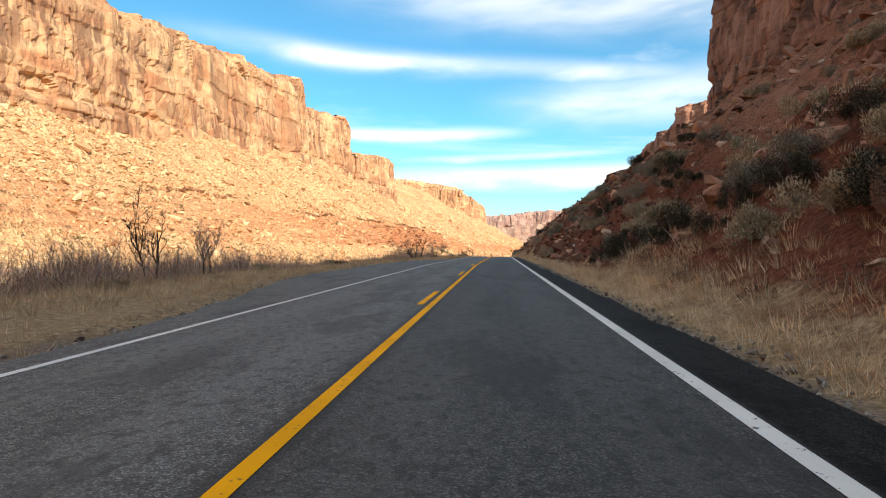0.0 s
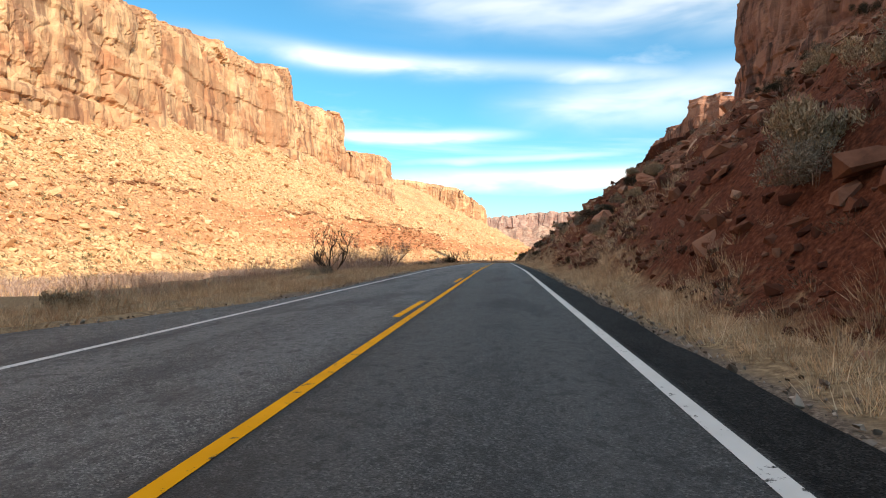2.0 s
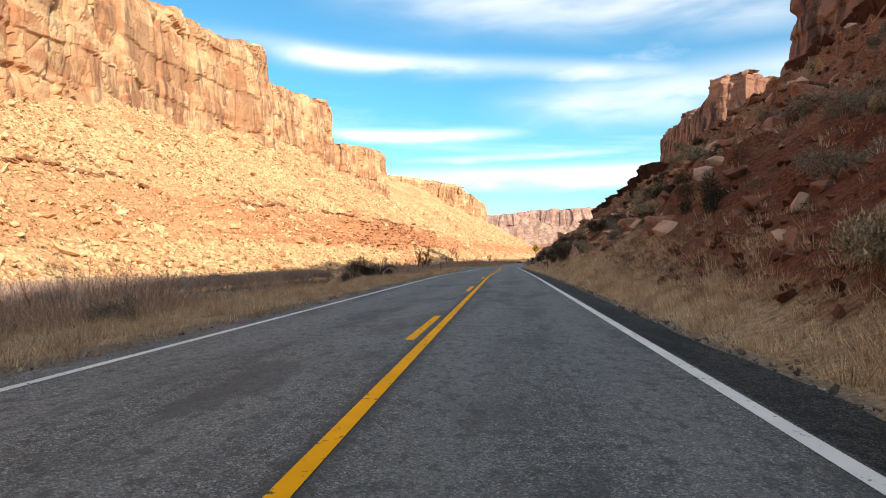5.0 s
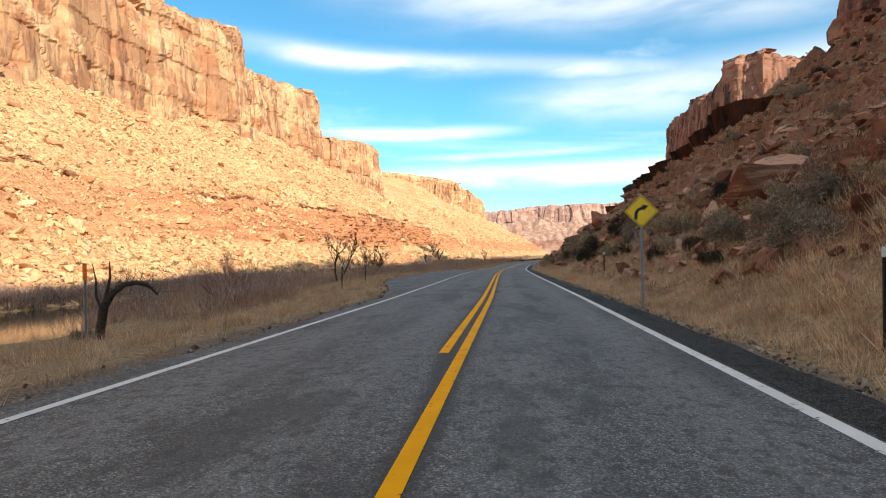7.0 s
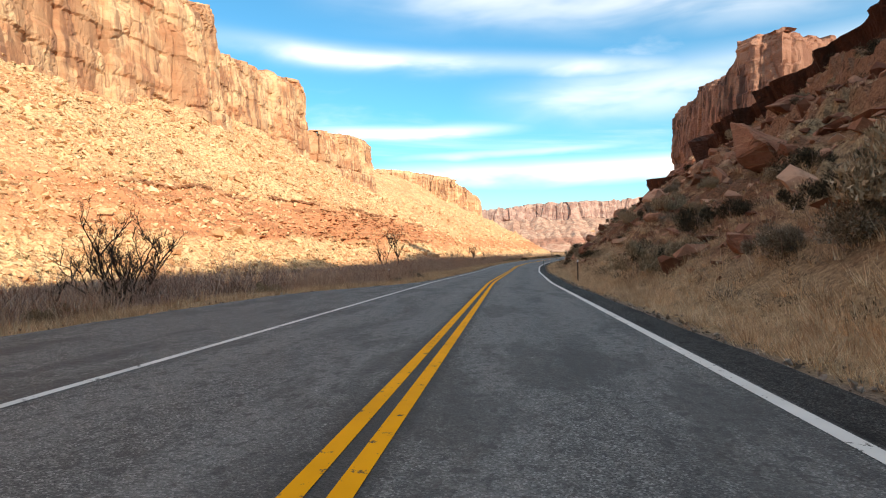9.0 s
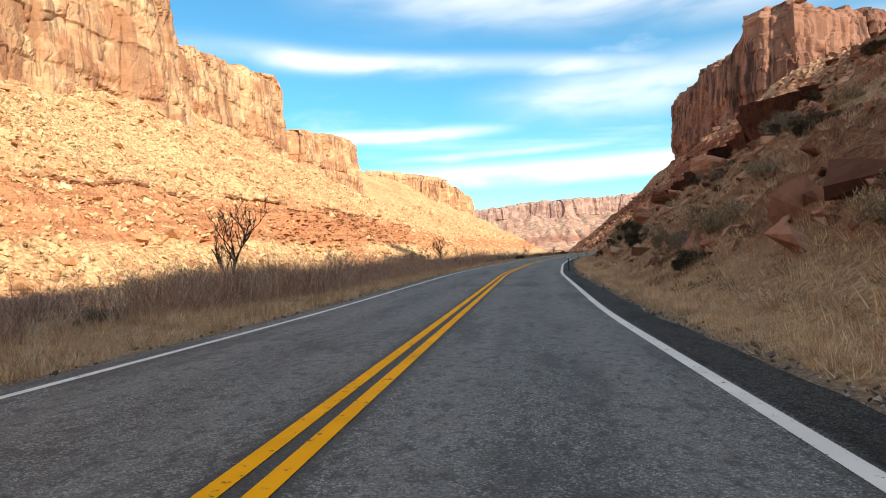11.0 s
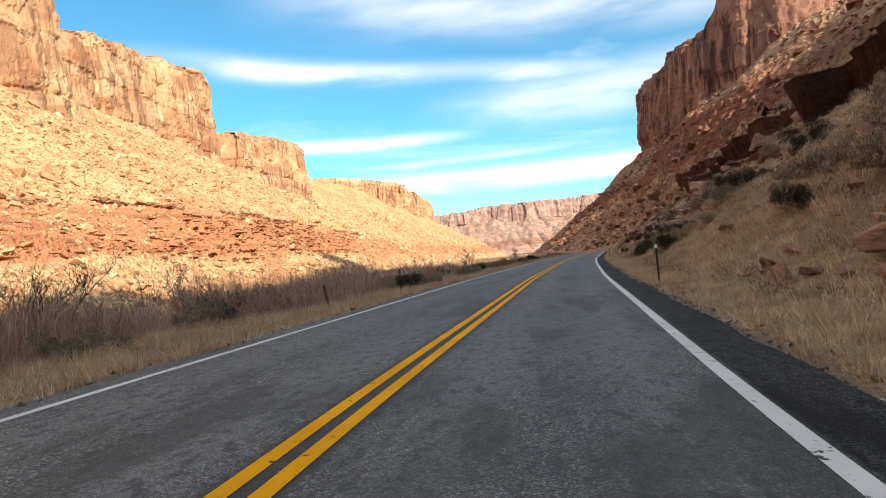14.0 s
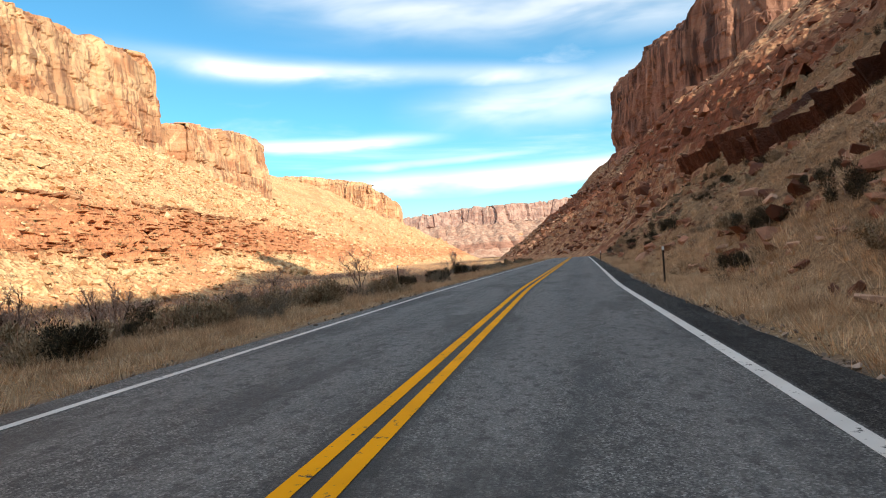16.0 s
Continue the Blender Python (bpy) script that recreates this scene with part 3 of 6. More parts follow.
# ---- cliffs ----
def cliff(name, plan, step_s, step_z, mat, label, seed, facing, ledge=1.0, back=20, bulk=1.0, grain=1.0):
    """A wall of bedded rock: plan is a list of (x, y, foot height, rim height); facing +1 has the open side to the right of the line."""
    P = np.array(plan, float)
    seg = np.hypot(*np.diff(P[:, :2], axis=0).T)
    s_ctrl = np.concatenate([[0], np.cumsum(seg)])
    s = np.arange(0, s_ctrl[-1], step_s)
    x, y, z0, z1 = (np.interp(s, s_ctrl, P[:, k]) for k in range(4))
    # the way out of the wall
    tx, ty = np.gradient(x), np.gradient(y)
    win = np.hanning(int(24 / step_s) | 1)
    win /= win.sum()
    pad = len(win) // 2
    tx, ty = (np.convolve(np.pad(v, pad, mode="edge"), win, "valid") for v in (tx, ty))
    ln = np.hypot(tx, ty)
    nx, ny = facing * ty / ln, -facing * tx / ln
    z1 = z1 + bulk * 3.5 * (fbm(s / 40, s * 0, 4, seed) - 0.5) * 2 + bulk * 4.0 * (hashed(np.floor(s / 11), s * 0, seed + 2) - 0.5)
    levels = np.linspace(0, 1, int((z1 - z0).max() / step_z))
    S, T = np.meshgrid(s, levels, indexing="ij")
    Z = z0[:, None] - 25 + (z1 - z0 + 25)[:, None] * T
    hh = Z - z0[:, None]
    S, Zn = S / grain, Z / grain
    # joints that run up the wall, beds that run along it
    bend = 0.5 * vnoise(S / 30, Zn / 45, seed)
    d1, d2, who = cells(S / 21 + bend, Zn / 150 + 3.7, seed + 20)
    out = 8.0 * (who - 0.5) - 2.0 * (1 - np.minimum((d2 - d1) * 9, 1))
    col = np.floor(S / 12 + 0.25 * vnoise(S / 9, Zn / 60, seed + 1))
    d1, d2, who = cells(S / 12 + 0.25 * vnoise(S / 9, Zn / 60, seed + 1), Zn / 30 + 1.3, seed + 24)
    out += 2.8 * (who - 0.5) - 0.8 * (1 - np.minimum((d2 - d1) * 10, 1))
    # squared blocks between joints and beds
    row = np.floor(Zn / 5.6 + 2.0 * hashed(col, col * 0, seed + 26))
    blk = hashed(np.floor(S / 5.2 + 0.5 * hashed(row, row * 0, seed + 25)), row, seed + 27)
    out += 1.5 * (blk - 0.5) * smooth(fbm(S / 40, Zn / 24, 3, seed + 29), 0.44, 0.56)
    out += 18 * (fbm(S / 75, Zn / 300, 3, seed + 4) - 0.5) + 1.2 * (fbm(S / 8, Zn / 14, 4, seed + 6) - 0.5)
    # a shelf at the wall's foot with an undercut above it
    shelf = smooth(fbm(S / 60, S * 0, 2, seed + 50), 0.36, 0.44)
    lip = 11 + 3 * (fbm(S / 50, S * 0, 2, seed + 52) - 0.5)
    out += shelf * (3.2 * (1 - smooth(hh, lip - 0.4, lip + 0.4)) - 2.2 * np.clip(1 - np.abs(hh - lip - 1.8) / 2.2, 0, 1))
    beds = vnoise(Zn / 11 + 0.8 * vnoise(S / 45, Z * 0, seed), S / 160, seed + 9)
    out += ledge * 1.6 * (smooth(beds, 0.46, 0.54) - 0.5)
    out -= 0.09 * hh if bulk >= 1.0 else -1.5 * np.clip(hh, -1.0, 8.0)
    top = np.clip((Z - (z1 - 13)[:, None]) / 13, 0, 1)
    cap = 0.5 + vnoise(S / 14, S * 0, seed + 33)
    out -= ledge * cap * (4.5 * np.floor(top * 2.99) / 2 + 1.5 * top)
    alcove = smooth(fbm(S / 26, Z / 20, 2, seed + 14), 0.60, 0.66) * np.clip(1 - np.abs(hh - 18) / 16, 0, 1)
    out -= 5.0 * alcove
    out *= bulk
    V = np.stack([x[:, None] + nx[:, None] * out, y[:, None] + ny[:, None] * out, Z], -1)
    # the plateau behind the rim
    steps = []
    for k, (dist, lift) in enumerate(((1.5, 0.6), (4, 1.2), (8, 1.5), (14, 2.5), (back, 3.0))):
        o = out[:, -1] - dist
        steps.append(np.stack([x + nx * o, y + ny * o, z1 + (lift * 0.6 if bulk >= 1.0 else -1.6 * lift**1.7) + 1.5 * (fbm(s / 6, s * 0 + k, 3, seed + 40) - 0.5) * (k < 4)], -1))
    V = np.concatenate([V, np.stack(steps, 1)], 1)
    ob = new(name, mesh_from(name, V.reshape(-1, 3), grid_faces(V.shape[0], V.shape[1])[:, :: int(facing)], mat, None, True))
    return tagged(ob, label, "cliff", kind="structure")


cliff("cliff_sunny_near", [(-290, -120, 70, 175), (-272, 260, 78, 178), (-264, 420, 92, 184), (-263, 520, 96, 192), (-262, 612, 104, 212), (-257, 720, 114, 220), (-250, 799, 122, 231), (-285, 825, 126, 226), (-350, 836, 140, 226)],
      1.5, 1.25, M_CLIFF, "sunlit orange sandstone cliff with dark varnish streaks", 100, 1)
cliff("cliff_sunny_middle", [(-380, 810, 140, 214), (-297, 850, 138, 215), (-288, 950, 142, 232), (-278, 1070, 144, 245), (-266, 1137, 144, 257), (-305, 1160, 148, 242), (-292, 1208, 148, 229), (-320, 1235, 150, 226), (-400, 1245, 160, 226)],
      1.7, 1.4, M_CLIFF, "sunlit orange sandstone cliff, blocky buttresses", 140, 1)
cliff("cliff_sunny_far", [(-400, 1250, 150, 215), (-290, 1285, 150, 216), (-286, 1450, 156, 238), (-271, 1605, 162, 251), (-330, 1640, 170, 248), (-480, 1700, 190, 248)],
      2.6, 2.0, M_CLIFF, "distant sunlit sandstone buttress with vertical flutes", 180, 1)
cliff("cliff_sunny_bend", [(-700, 2400, 240, 310), (-462, 2480, 236, 311), (-368, 2485, 225, 311), (-244, 2485, 195, 287), (-148, 2440, 165, 258), (-75, 2490, 138, 213), (-55, 2560, 132, 208), (-80, 2900, 132, 213)],
      3.4, 2.6, M_CLIFF, "distant pale sandstone wall at the canyon bend", 210, 1)
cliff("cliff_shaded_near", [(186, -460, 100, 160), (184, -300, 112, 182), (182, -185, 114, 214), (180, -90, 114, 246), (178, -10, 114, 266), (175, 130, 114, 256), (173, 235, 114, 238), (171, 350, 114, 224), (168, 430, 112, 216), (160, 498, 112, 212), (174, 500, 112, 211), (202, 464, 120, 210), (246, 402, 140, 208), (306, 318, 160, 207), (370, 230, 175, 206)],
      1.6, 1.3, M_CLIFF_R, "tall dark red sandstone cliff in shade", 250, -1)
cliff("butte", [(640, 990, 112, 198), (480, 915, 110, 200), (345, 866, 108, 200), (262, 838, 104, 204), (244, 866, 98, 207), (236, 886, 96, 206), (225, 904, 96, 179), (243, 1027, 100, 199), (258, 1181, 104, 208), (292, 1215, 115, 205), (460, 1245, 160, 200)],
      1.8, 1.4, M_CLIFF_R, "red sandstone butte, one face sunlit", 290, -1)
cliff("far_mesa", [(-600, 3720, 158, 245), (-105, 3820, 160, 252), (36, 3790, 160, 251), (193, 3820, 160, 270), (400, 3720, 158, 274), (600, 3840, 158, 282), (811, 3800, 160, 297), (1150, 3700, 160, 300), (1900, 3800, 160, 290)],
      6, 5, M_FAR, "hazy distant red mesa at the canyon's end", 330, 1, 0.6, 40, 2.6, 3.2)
def ledge_line(points, tall):
    """A line of jutting ledge rock along the bank: points are (y, distance from the centre line)."""
    rows = []
    for i, (y, u) in enumerate(points):
        x = float(ROAD_X(y)) + u
        z = float(land(np.array(x), np.array(float(y)), 0.0))
        rows.append((x, y, z - 0.6, z + (tall if 0 < i < len(points) - 2 else 0.8)))
    return rows


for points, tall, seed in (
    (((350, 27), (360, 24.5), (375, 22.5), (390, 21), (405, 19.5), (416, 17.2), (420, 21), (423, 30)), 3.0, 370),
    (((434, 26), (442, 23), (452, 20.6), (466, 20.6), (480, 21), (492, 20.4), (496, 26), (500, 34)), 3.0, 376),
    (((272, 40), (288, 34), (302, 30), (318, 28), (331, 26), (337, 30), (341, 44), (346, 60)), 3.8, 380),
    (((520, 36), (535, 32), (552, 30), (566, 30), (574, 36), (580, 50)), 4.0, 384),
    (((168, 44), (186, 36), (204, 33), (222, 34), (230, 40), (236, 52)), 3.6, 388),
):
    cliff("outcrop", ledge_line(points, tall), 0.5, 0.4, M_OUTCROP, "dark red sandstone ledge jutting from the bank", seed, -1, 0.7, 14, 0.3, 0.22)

# ---- road ----
def ribbon(name, lo, hi, ys, lift, mat, parent=None, label=""):
    """A strip of the road between two distances from the centre line (numbers or functions of y)."""
    n = 9 if hasattr(lo, "__call__") or abs(hi - lo) > 1 else 2
    a = lo(ys) if hasattr(lo, "__call__") else np.full(ys.shape, float(lo))
    b = hi(ys) if hasattr(hi, "__call__") else np.full(ys.shape, float(hi))
    t = np.linspace(0, 1, n)
    U = a[:, None] + (b - a)[:, None] * t
    Y = np.repeat(ys[:, None], n, 1)
    slope = np.gradient(ROAD_X(ys), ys)[:, None]
    c = 1 / np.sqrt(1 + slope**2)
    X = ROAD_X(Y) + U * c
    Yp = Y - U * slope * c
    Z = ROAD_Z(Y) - np.tan(np.radians(BANK(Y))) * U + lift
    uv = np.stack([U.ravel(), Y.ravel()], 1)
    ob = new(name, mesh_from(name, np.stack([X, Yp, Z], -1).reshape(-1, 3), grid_faces(*Y.shape), mat, uv, False))
    if parent:
        ob.parent = parent
    if label:
        ob["label"] = label
    return ob


def ragged(side, base_line, amount, seed):
    def f(y):
        return side * (base_line(y) + amount * (fbm(y / 1.4, y * 0, 4, seed) - 0.5) * 2)

    return f


YS = spaced((-26, 460, 0.5), (460, 690, 2.0))
road = tagged(ribbon("road", ragged(-1, asphalt_left, 0.14, 5), ragged(1, lambda y: 3.85 + 0 * y, 0.10, 6), YS, 0.0, M_ASPHALT), "worn grey asphalt two-lane road with yellow and white lines", "road", kind="structure")
LANE_R, LANE_L = 3.06, 3.12
ribbon("edge_line", LANE_R - 0.06, LANE_R + 0.09, YS, 0.005, M_WHITE, road, "solid white edge line")
ribbon("edge_line", -LANE_L - 0.05, -LANE_L + 0.06, YS, 0.005, M_WHITE, road, "solid white edge line")
ribbon("centre_line", 0.035, 0.165, YS, 0.005, M_YELLOW, road, "solid yellow centre line")
DOUBLE_FROM = 197.5
ribbon("centre_line", -0.21, -0.08, YS[YS >= DOUBLE_FROM], 0.005, M_YELLOW, road, "solid yellow centre line")
for k in range(16):
    y0 = 12.6 + 13.18 * k
    if y0 + 3.7 < DOUBLE_FROM - 4:
        ribbon("dash", -0.21, -0.08, np.linspace(y0, y0 + 3.7, 5), 0.005, M_YELLOW, road)

# ---- river ----
mat_water, g = principled("river_water", 0.08, 0.5)
base(g, g.ramp(g.noise(g.pos, 0.2, 3), [(0.3, (0.035, 0.035, 0.02)), (0.7, (0.055, 0.05, 0.03))]))
relief(g, g.noise(g.mapping(g.pos, (1, 0.4, 1)), 1.6, 4), 0.15, 0.05)
WY = spaced((-300, 900, 10))
wx = np.stack([np.full(WY.shape, -140.0), ROAD_X(WY) - 12], 1)
wv = np.stack([wx, np.repeat(WY[:, None], 2, 1), np.full(wx.shape, WATER)], -1).reshape(-1, 3)
tagged(new("river", mesh_from("river", wv, grid_faces(len(WY), 2), mat_water)), "still dark green-brown river water below the bank", "water", kind="structure")

# ---- stones, grass and brush ----
rng = np.random.default_rng(7)


def ground_at(x, y):
    x, y = np.asarray(x, float), np.asarray(y, float)
    near = (x - ROAD_X(y) < 90) & (x - ROAD_X(y) > -29) & (y > -25) & (y < 555)
    z = land(x, y) + np.where(near & (x > ROAD_X(y)), blocks_right(x, y), 0)
    z = np.where(~near & (x < FOOT_L(y) + 4), land(x, y) + talus_left_lift(x, y), z)
    return np.where(~near & (x > FOOT_R(y) - 6) & (y > 540), land(x, y) + talus_right_lift(x, y), z)


def rock_arrays(seed, flat=0.75, points=13):
    """An angular block: the hull of a few random points. Returns verts and triangles."""
    r = random.Random(seed)
    bm = bmesh.new()
    for _ in range(points):
        v = Vector((r.uniform(-1, 1), r.uniform(-1, 1), r.uniform(-1, 1)))
        k = max(abs(v.x), abs(v.y), abs(v.z))
        v = v * (0.5 / k) if r.random() < 0.65 else v.normalized() * 0.5
        bm.verts.new((v.x * 1.15, v.y * 0.9, v.z * flat))
    hull = bmesh.ops.convex_hull(bm, input=bm.verts)
    bmesh.ops.delete(bm, geom=list({g for g in hull["geom_interior"] if isinstance(g, bmesh.types.BMVert)}), context="VERTS")
    bmesh.ops.triangulate(bm, faces=bm.faces)
    bm.verts.index_update()
    vs = np.array([v.co[:] for v in bm.verts])
    fs = np.array([[v.index for v in f.verts] for f in bm.faces])
    bm.free()
    return vs, fs


ROCKS = [rock_arrays(k, 0.55 + 0.06 * (k % 6)) for k in range(12)]
SLABS = [rock_arrays(40 + k, 0.32, 11) for k in range(6)]


def rotations(n, tilt, turn=None):
    a, b, c = rng.uniform(0, 2 * np.pi, n) if turn is None else rng.normal(0, turn, n) + np.pi * rng.integers(0, 2, n), rng.normal(0, tilt, n), rng.normal(0, tilt, n)
    ca, sa, cb, sb, cc, sc = np.cos(a), np.sin(a), np.cos(b), np.sin(b), np.cos(c), np.sin(c)
    zz, o = np.zeros(n), np.ones(n)
    Rz = np.stack([ca, -sa, zz, sa, ca, zz, zz, zz, o], 1).reshape(n, 3, 3)
    Rx = np.stack([o, zz, zz, zz, cb, -sb, zz, sb, cb], 1).reshape(n, 3, 3)
    Ry = np.stack([cc, zz, sc, zz, o, zz, -sc, zz, cc], 1).reshape(n, 3, 3)
    return Ry @ Rx @ Rz


def joined(name, kinds, x, y, z, size, tilt, mat, label, category, stretch=None, turn=None):
    """Many small pieces in one mesh: each place gets one of the kinds."""
    n = len(x)
    R3 = rotations(n, tilt, turn)
    pick = rng.integers(0, len(kinds), n)
    V, F, start = [], [], 0
    for k, (vs, fs) in enumerate(kinds):
        idx = np.nonzero(pick == k)[0]
        if not len(idx):
            continue
        sz = size[idx][:, None, None] * (np.ones((len(idx), 1, 3)) if stretch is None else stretch[idx][:, None, :])
        v = np.einsum("nij,nkj->nki", R3[idx], vs[None] * sz) + np.stack([x[idx], y[idx], z[idx]], 1)[:, None]
        f = fs[None] + (np.arange(len(idx)) * len(vs))[:, None, None] + start
        V.append(v.reshape(-1, 3))
        F.append(f.reshape(-1, fs.shape[1]))
        start += len(idx) * len(vs)
    ob = new(name, mesh_from(name, np.concatenate(V), np.concatenate(F), mat))
    return tagged(ob, label, category, kind="stuff")


M_STONE = islands_material("red_stone", [(0.0, (0.10, 0.042, 0.027)), (0.4, (0.23, 0.105, 0.066)), (0.75, (0.37, 0.20, 0.132)), (1.0, (0.52, 0.34, 0.24))], 0.93, 2.2, 0.12, 0.05)
M_PALE = islands_material("pale_stone", [(0.0, (0.48, 0.245, 0.12)), (0.4, (0.62, 0.365, 0.185)), (0.75, (0.73, 0.485, 0.265)), (1.0, (0.80, 0.58, 0.345))], 0.93, 0.7, 0.1, 0.2)
M_GRAVEL = islands_material("gravel", [(0.0, (0.10, 0.07, 0.05)), (0.5, (0.24, 0.19, 0.155)), (1.0, (0.42, 0.35, 0.29))], 0.95, 12.0)
M_STRAW = islands_material("dry_grass", [(0.0, (0.37, 0.215, 0.12)), (0.3, (0.62, 0.395, 0.22)), (0.7, (0.80, 0.55, 0.335)), (1.0, (0.89, 0.67, 0.45))], 0.9, 2.0, clumps=0.75)
M_STRAW_PALE = islands_material("pale_dry_grass", [(0.0, (0.43, 0.275, 0.16)), (0.4, (0.68, 0.47, 0.285)), (0.75, (0.83, 0.61, 0.39)), (1.0, (0.90, 0.72, 0.51))], 0.9, 2.0, clumps=0.65)
M_TWIG = islands_material("bare_twigs", [(0.0, (0.16, 0.098, 0.076)), (0.4, (0.34, 0.225, 0.175)), (0.75, (0.50, 0.35, 0.28)), (1.0, (0.64, 0.50, 0.41))], 0.9, 4.0)
M_REDTWIG = islands_material("red_brown_twigs", [(0.0, (0.26, 0.15, 0.10)), (0.5, (0.48, 0.305, 0.21)), (1.0, (0.66, 0.48, 0.35))], 0.9, 4.0)
M_BARK = plain("dark_bark", (0.060, 0.045, 0.036), 0.9, 0.15, 0, 0.45, 9.0, 0.02)

# rubble of the slope beside the road
n = 24000
y = rng.uniform(-20, 550, n)
u = 6.0 + 70 * rng.beta(0.9, 2.0, n)
keep = fbm((ROAD_X(y) + u) / 14, y / 14, 3, 140) > rng.uniform(0.30, 0.62, n) + 0.14 * smooth(y, 330, 400) + 0.10 * smooth(y, 24, 36) * (1 - smooth(y, 64, 80))
y, u = y[keep], u[keep]
x = ROAD_X(y) + u
size = np.clip(rng.lognormal(-1.4, 0.62, len(x)), 0.10, 1.1) * (1 + u / 45)
joined("loose_rocks", ROCKS, x, y, ground_at(x, y) + 0.10 * size, size, 0.5, M_STONE, "loose angular red sandstone rubble on the bank", "rocks", np.stack([rng.uniform(0.8, 1.4, len(x)), rng.uniform(0.7, 1.2, len(x)), rng.uniform(0.5, 1.0, len(x))], 1))

# small red rubble on the bare cut
n = 5200
y = rng.uniform(22, 165, n)
u = 5.3 + 9.5 * rng.random(n) ** 1.3
x = ROAD_X(y) + u
keep = fbm(x / 5, y / 5, 3, 142) > rng.uniform(0.30, 0.60, n)
x, y = x[keep], y[keep]
size = np.clip(rng.lognormal(-1.75, 0.5, len(x)), 0.08, 0.6)
joined("cut_rubble", ROCKS, x, y, ground_at(x, y) + 0.12 * size, size, 0.5, islands_material("cut_stone", [(0.0, (0.050, 0.018, 0.011)), (0.5, (0.115, 0.042, 0.024)), (0.85, (0.20, 0.085, 0.052)), (1.0, (0.36, 0.20, 0.135))], 0.93, 2.2, 0.12, 0.05), "small dark red rubble on the bare road cut", "rocks")

# slabs and ledges higher up the bank
n = 3400
y = rng.uniform(-10, 550, n)
u = rng.uniform(12, 88, n)
keep = fbm((ROAD_X(y) + u) / 24, y / 40, 3, 150) > rng.uniform(0.40, 0.62, n)
y, u = y[keep], u[keep]
x = ROAD_X(y) + u
size = rng.uniform(0.4, 1.0, len(x)) * (0.7 + u / 80)
joined("slabs", SLABS + ROCKS[:3], x, y, ground_at(x, y) + 0.12 * size, size, 0.30, M_STONE, "tilted red sandstone slabs among the rubble", "rocks", np.stack([np.full(len(x), 0.9), np.full(len(x), 1.5), np.full(len(x), 1.0)], 1))

# rows of jutting ledge rock that follow the beds of the bank
def on_beds(x, y, z, step, width, seed):
    s = (z + 2.5 * (fbm(x / 30, y / 45, 3, seed) - 0.5)) / step
    return np.abs(s - np.round(s)) * step < width


n = 60000
y = rng.uniform(-10, 552, n)
x = ROAD_X(y) + 13 + 76 * rng.random(n)
z = ground_at(x, y)
keep = on_beds(x, y, land(x, y), 3.3, 0.42, 69) & (fbm(x / 28, y / 46, 3, 68) > rng.uniform(0.43, 0.56, n) + 0.12 * smooth(y, 330, 400))
x, y, z = x[keep], y[keep], z[keep]
x, y, z = x[:7500], y[:7500], z[:7500]
size = np.clip(rng.lognormal(-0.55, 0.42, len(x)), 0.3, 1.25)
M_LEDGE = islands_material("dark_ledge_rock", [(0.0, (0.10, 0.045, 0.030)), (0.5, (0.20, 0.092, 0.060)), (0.85, (0.33, 0.175, 0.115)), (1.0, (0.46, 0.29, 0.20))], 0.93, 1.6, 0.12, 0.08)
joined("ledge_rocks", SLABS + ROCKS[:4], x - 0.15 * size, y, z + 0.05 * size, size, 0.16, M_LEDGE, "jutting dark red ledge rock in rows along the bank", "rocks", np.stack([rng.uniform(0.8, 1.2, len(x)), rng.uniform(1.2, 2.6, len(x)), rng.uniform(0.8, 1.3, len(x))], 1), 0.22)

# blocks on the sunny slope over the river, and on the far shaded slope
n = 26000
y = 230 + 900 * rng.beta(1.1, 1.6, n)
k = rng.uniform(0, 1, n) ** 0.8 * 215
x = FOOT_L(y) - k
bare = (land(x, y) > 6) & (land(x, y) < 38) & (rng.random(n) < 0.88 * smooth(y, 370, 520) * smooth(fbm(x / 80, y / 160, 3, 75), 0.34, 0.46))
keep = (fbm(x / 26, y / 26, 3, 160) > rng.uniform(0.28, 0.62, n)) & (x > -266) & ~bare
x, y = x[keep], y[keep]
size = np.clip(rng.lognormal(0.25, 0.55, len(x)), 0.5, 5.5)
joined("talus_blocks", ROCKS, x, y, ground_at(x, y) + 0.15 * size, size, 0.5, M_PALE, "pale sandstone blocks strewn over the sunny talus", "rocks", np.stack([rng.uniform(0.8, 1.5, len(x)), rng.uniform(0.7, 1.2, len(x)), rng.uniform(0.6, 1.1, len(x))], 1))
n = 26000
y = 220 + 520 * rng.beta(1.0, 1.5, n)
x = FOOT_L(y) - rng.uniform(0, 1, n) ** 0.9 * 205
bare = (land(x, y) > 6) & (land(x, y) < 38) & (rng.random(n) < 0.88 * smooth(y, 370, 520) * smooth(fbm(x / 80, y / 160, 3, 75), 0.34, 0.46))
keep = (fbm(x / 18, y / 18, 3, 162) > rng.uniform(0.30, 0.58, n)) & (x > -264) & ~bare
x, y = x[keep], y[keep]
size = np.clip(rng.lognormal(-0.25, 0.4, len(x)), 0.4, 1.8)
joined("talus_rubble", [rock_arrays(70 + k, 0.7, 8) for k in range(8)], x, y, ground_at(x, y) + 0.2 * size, size, 0.6, M_PALE, "small sandstone rubble over the sunny talus", "rocks")

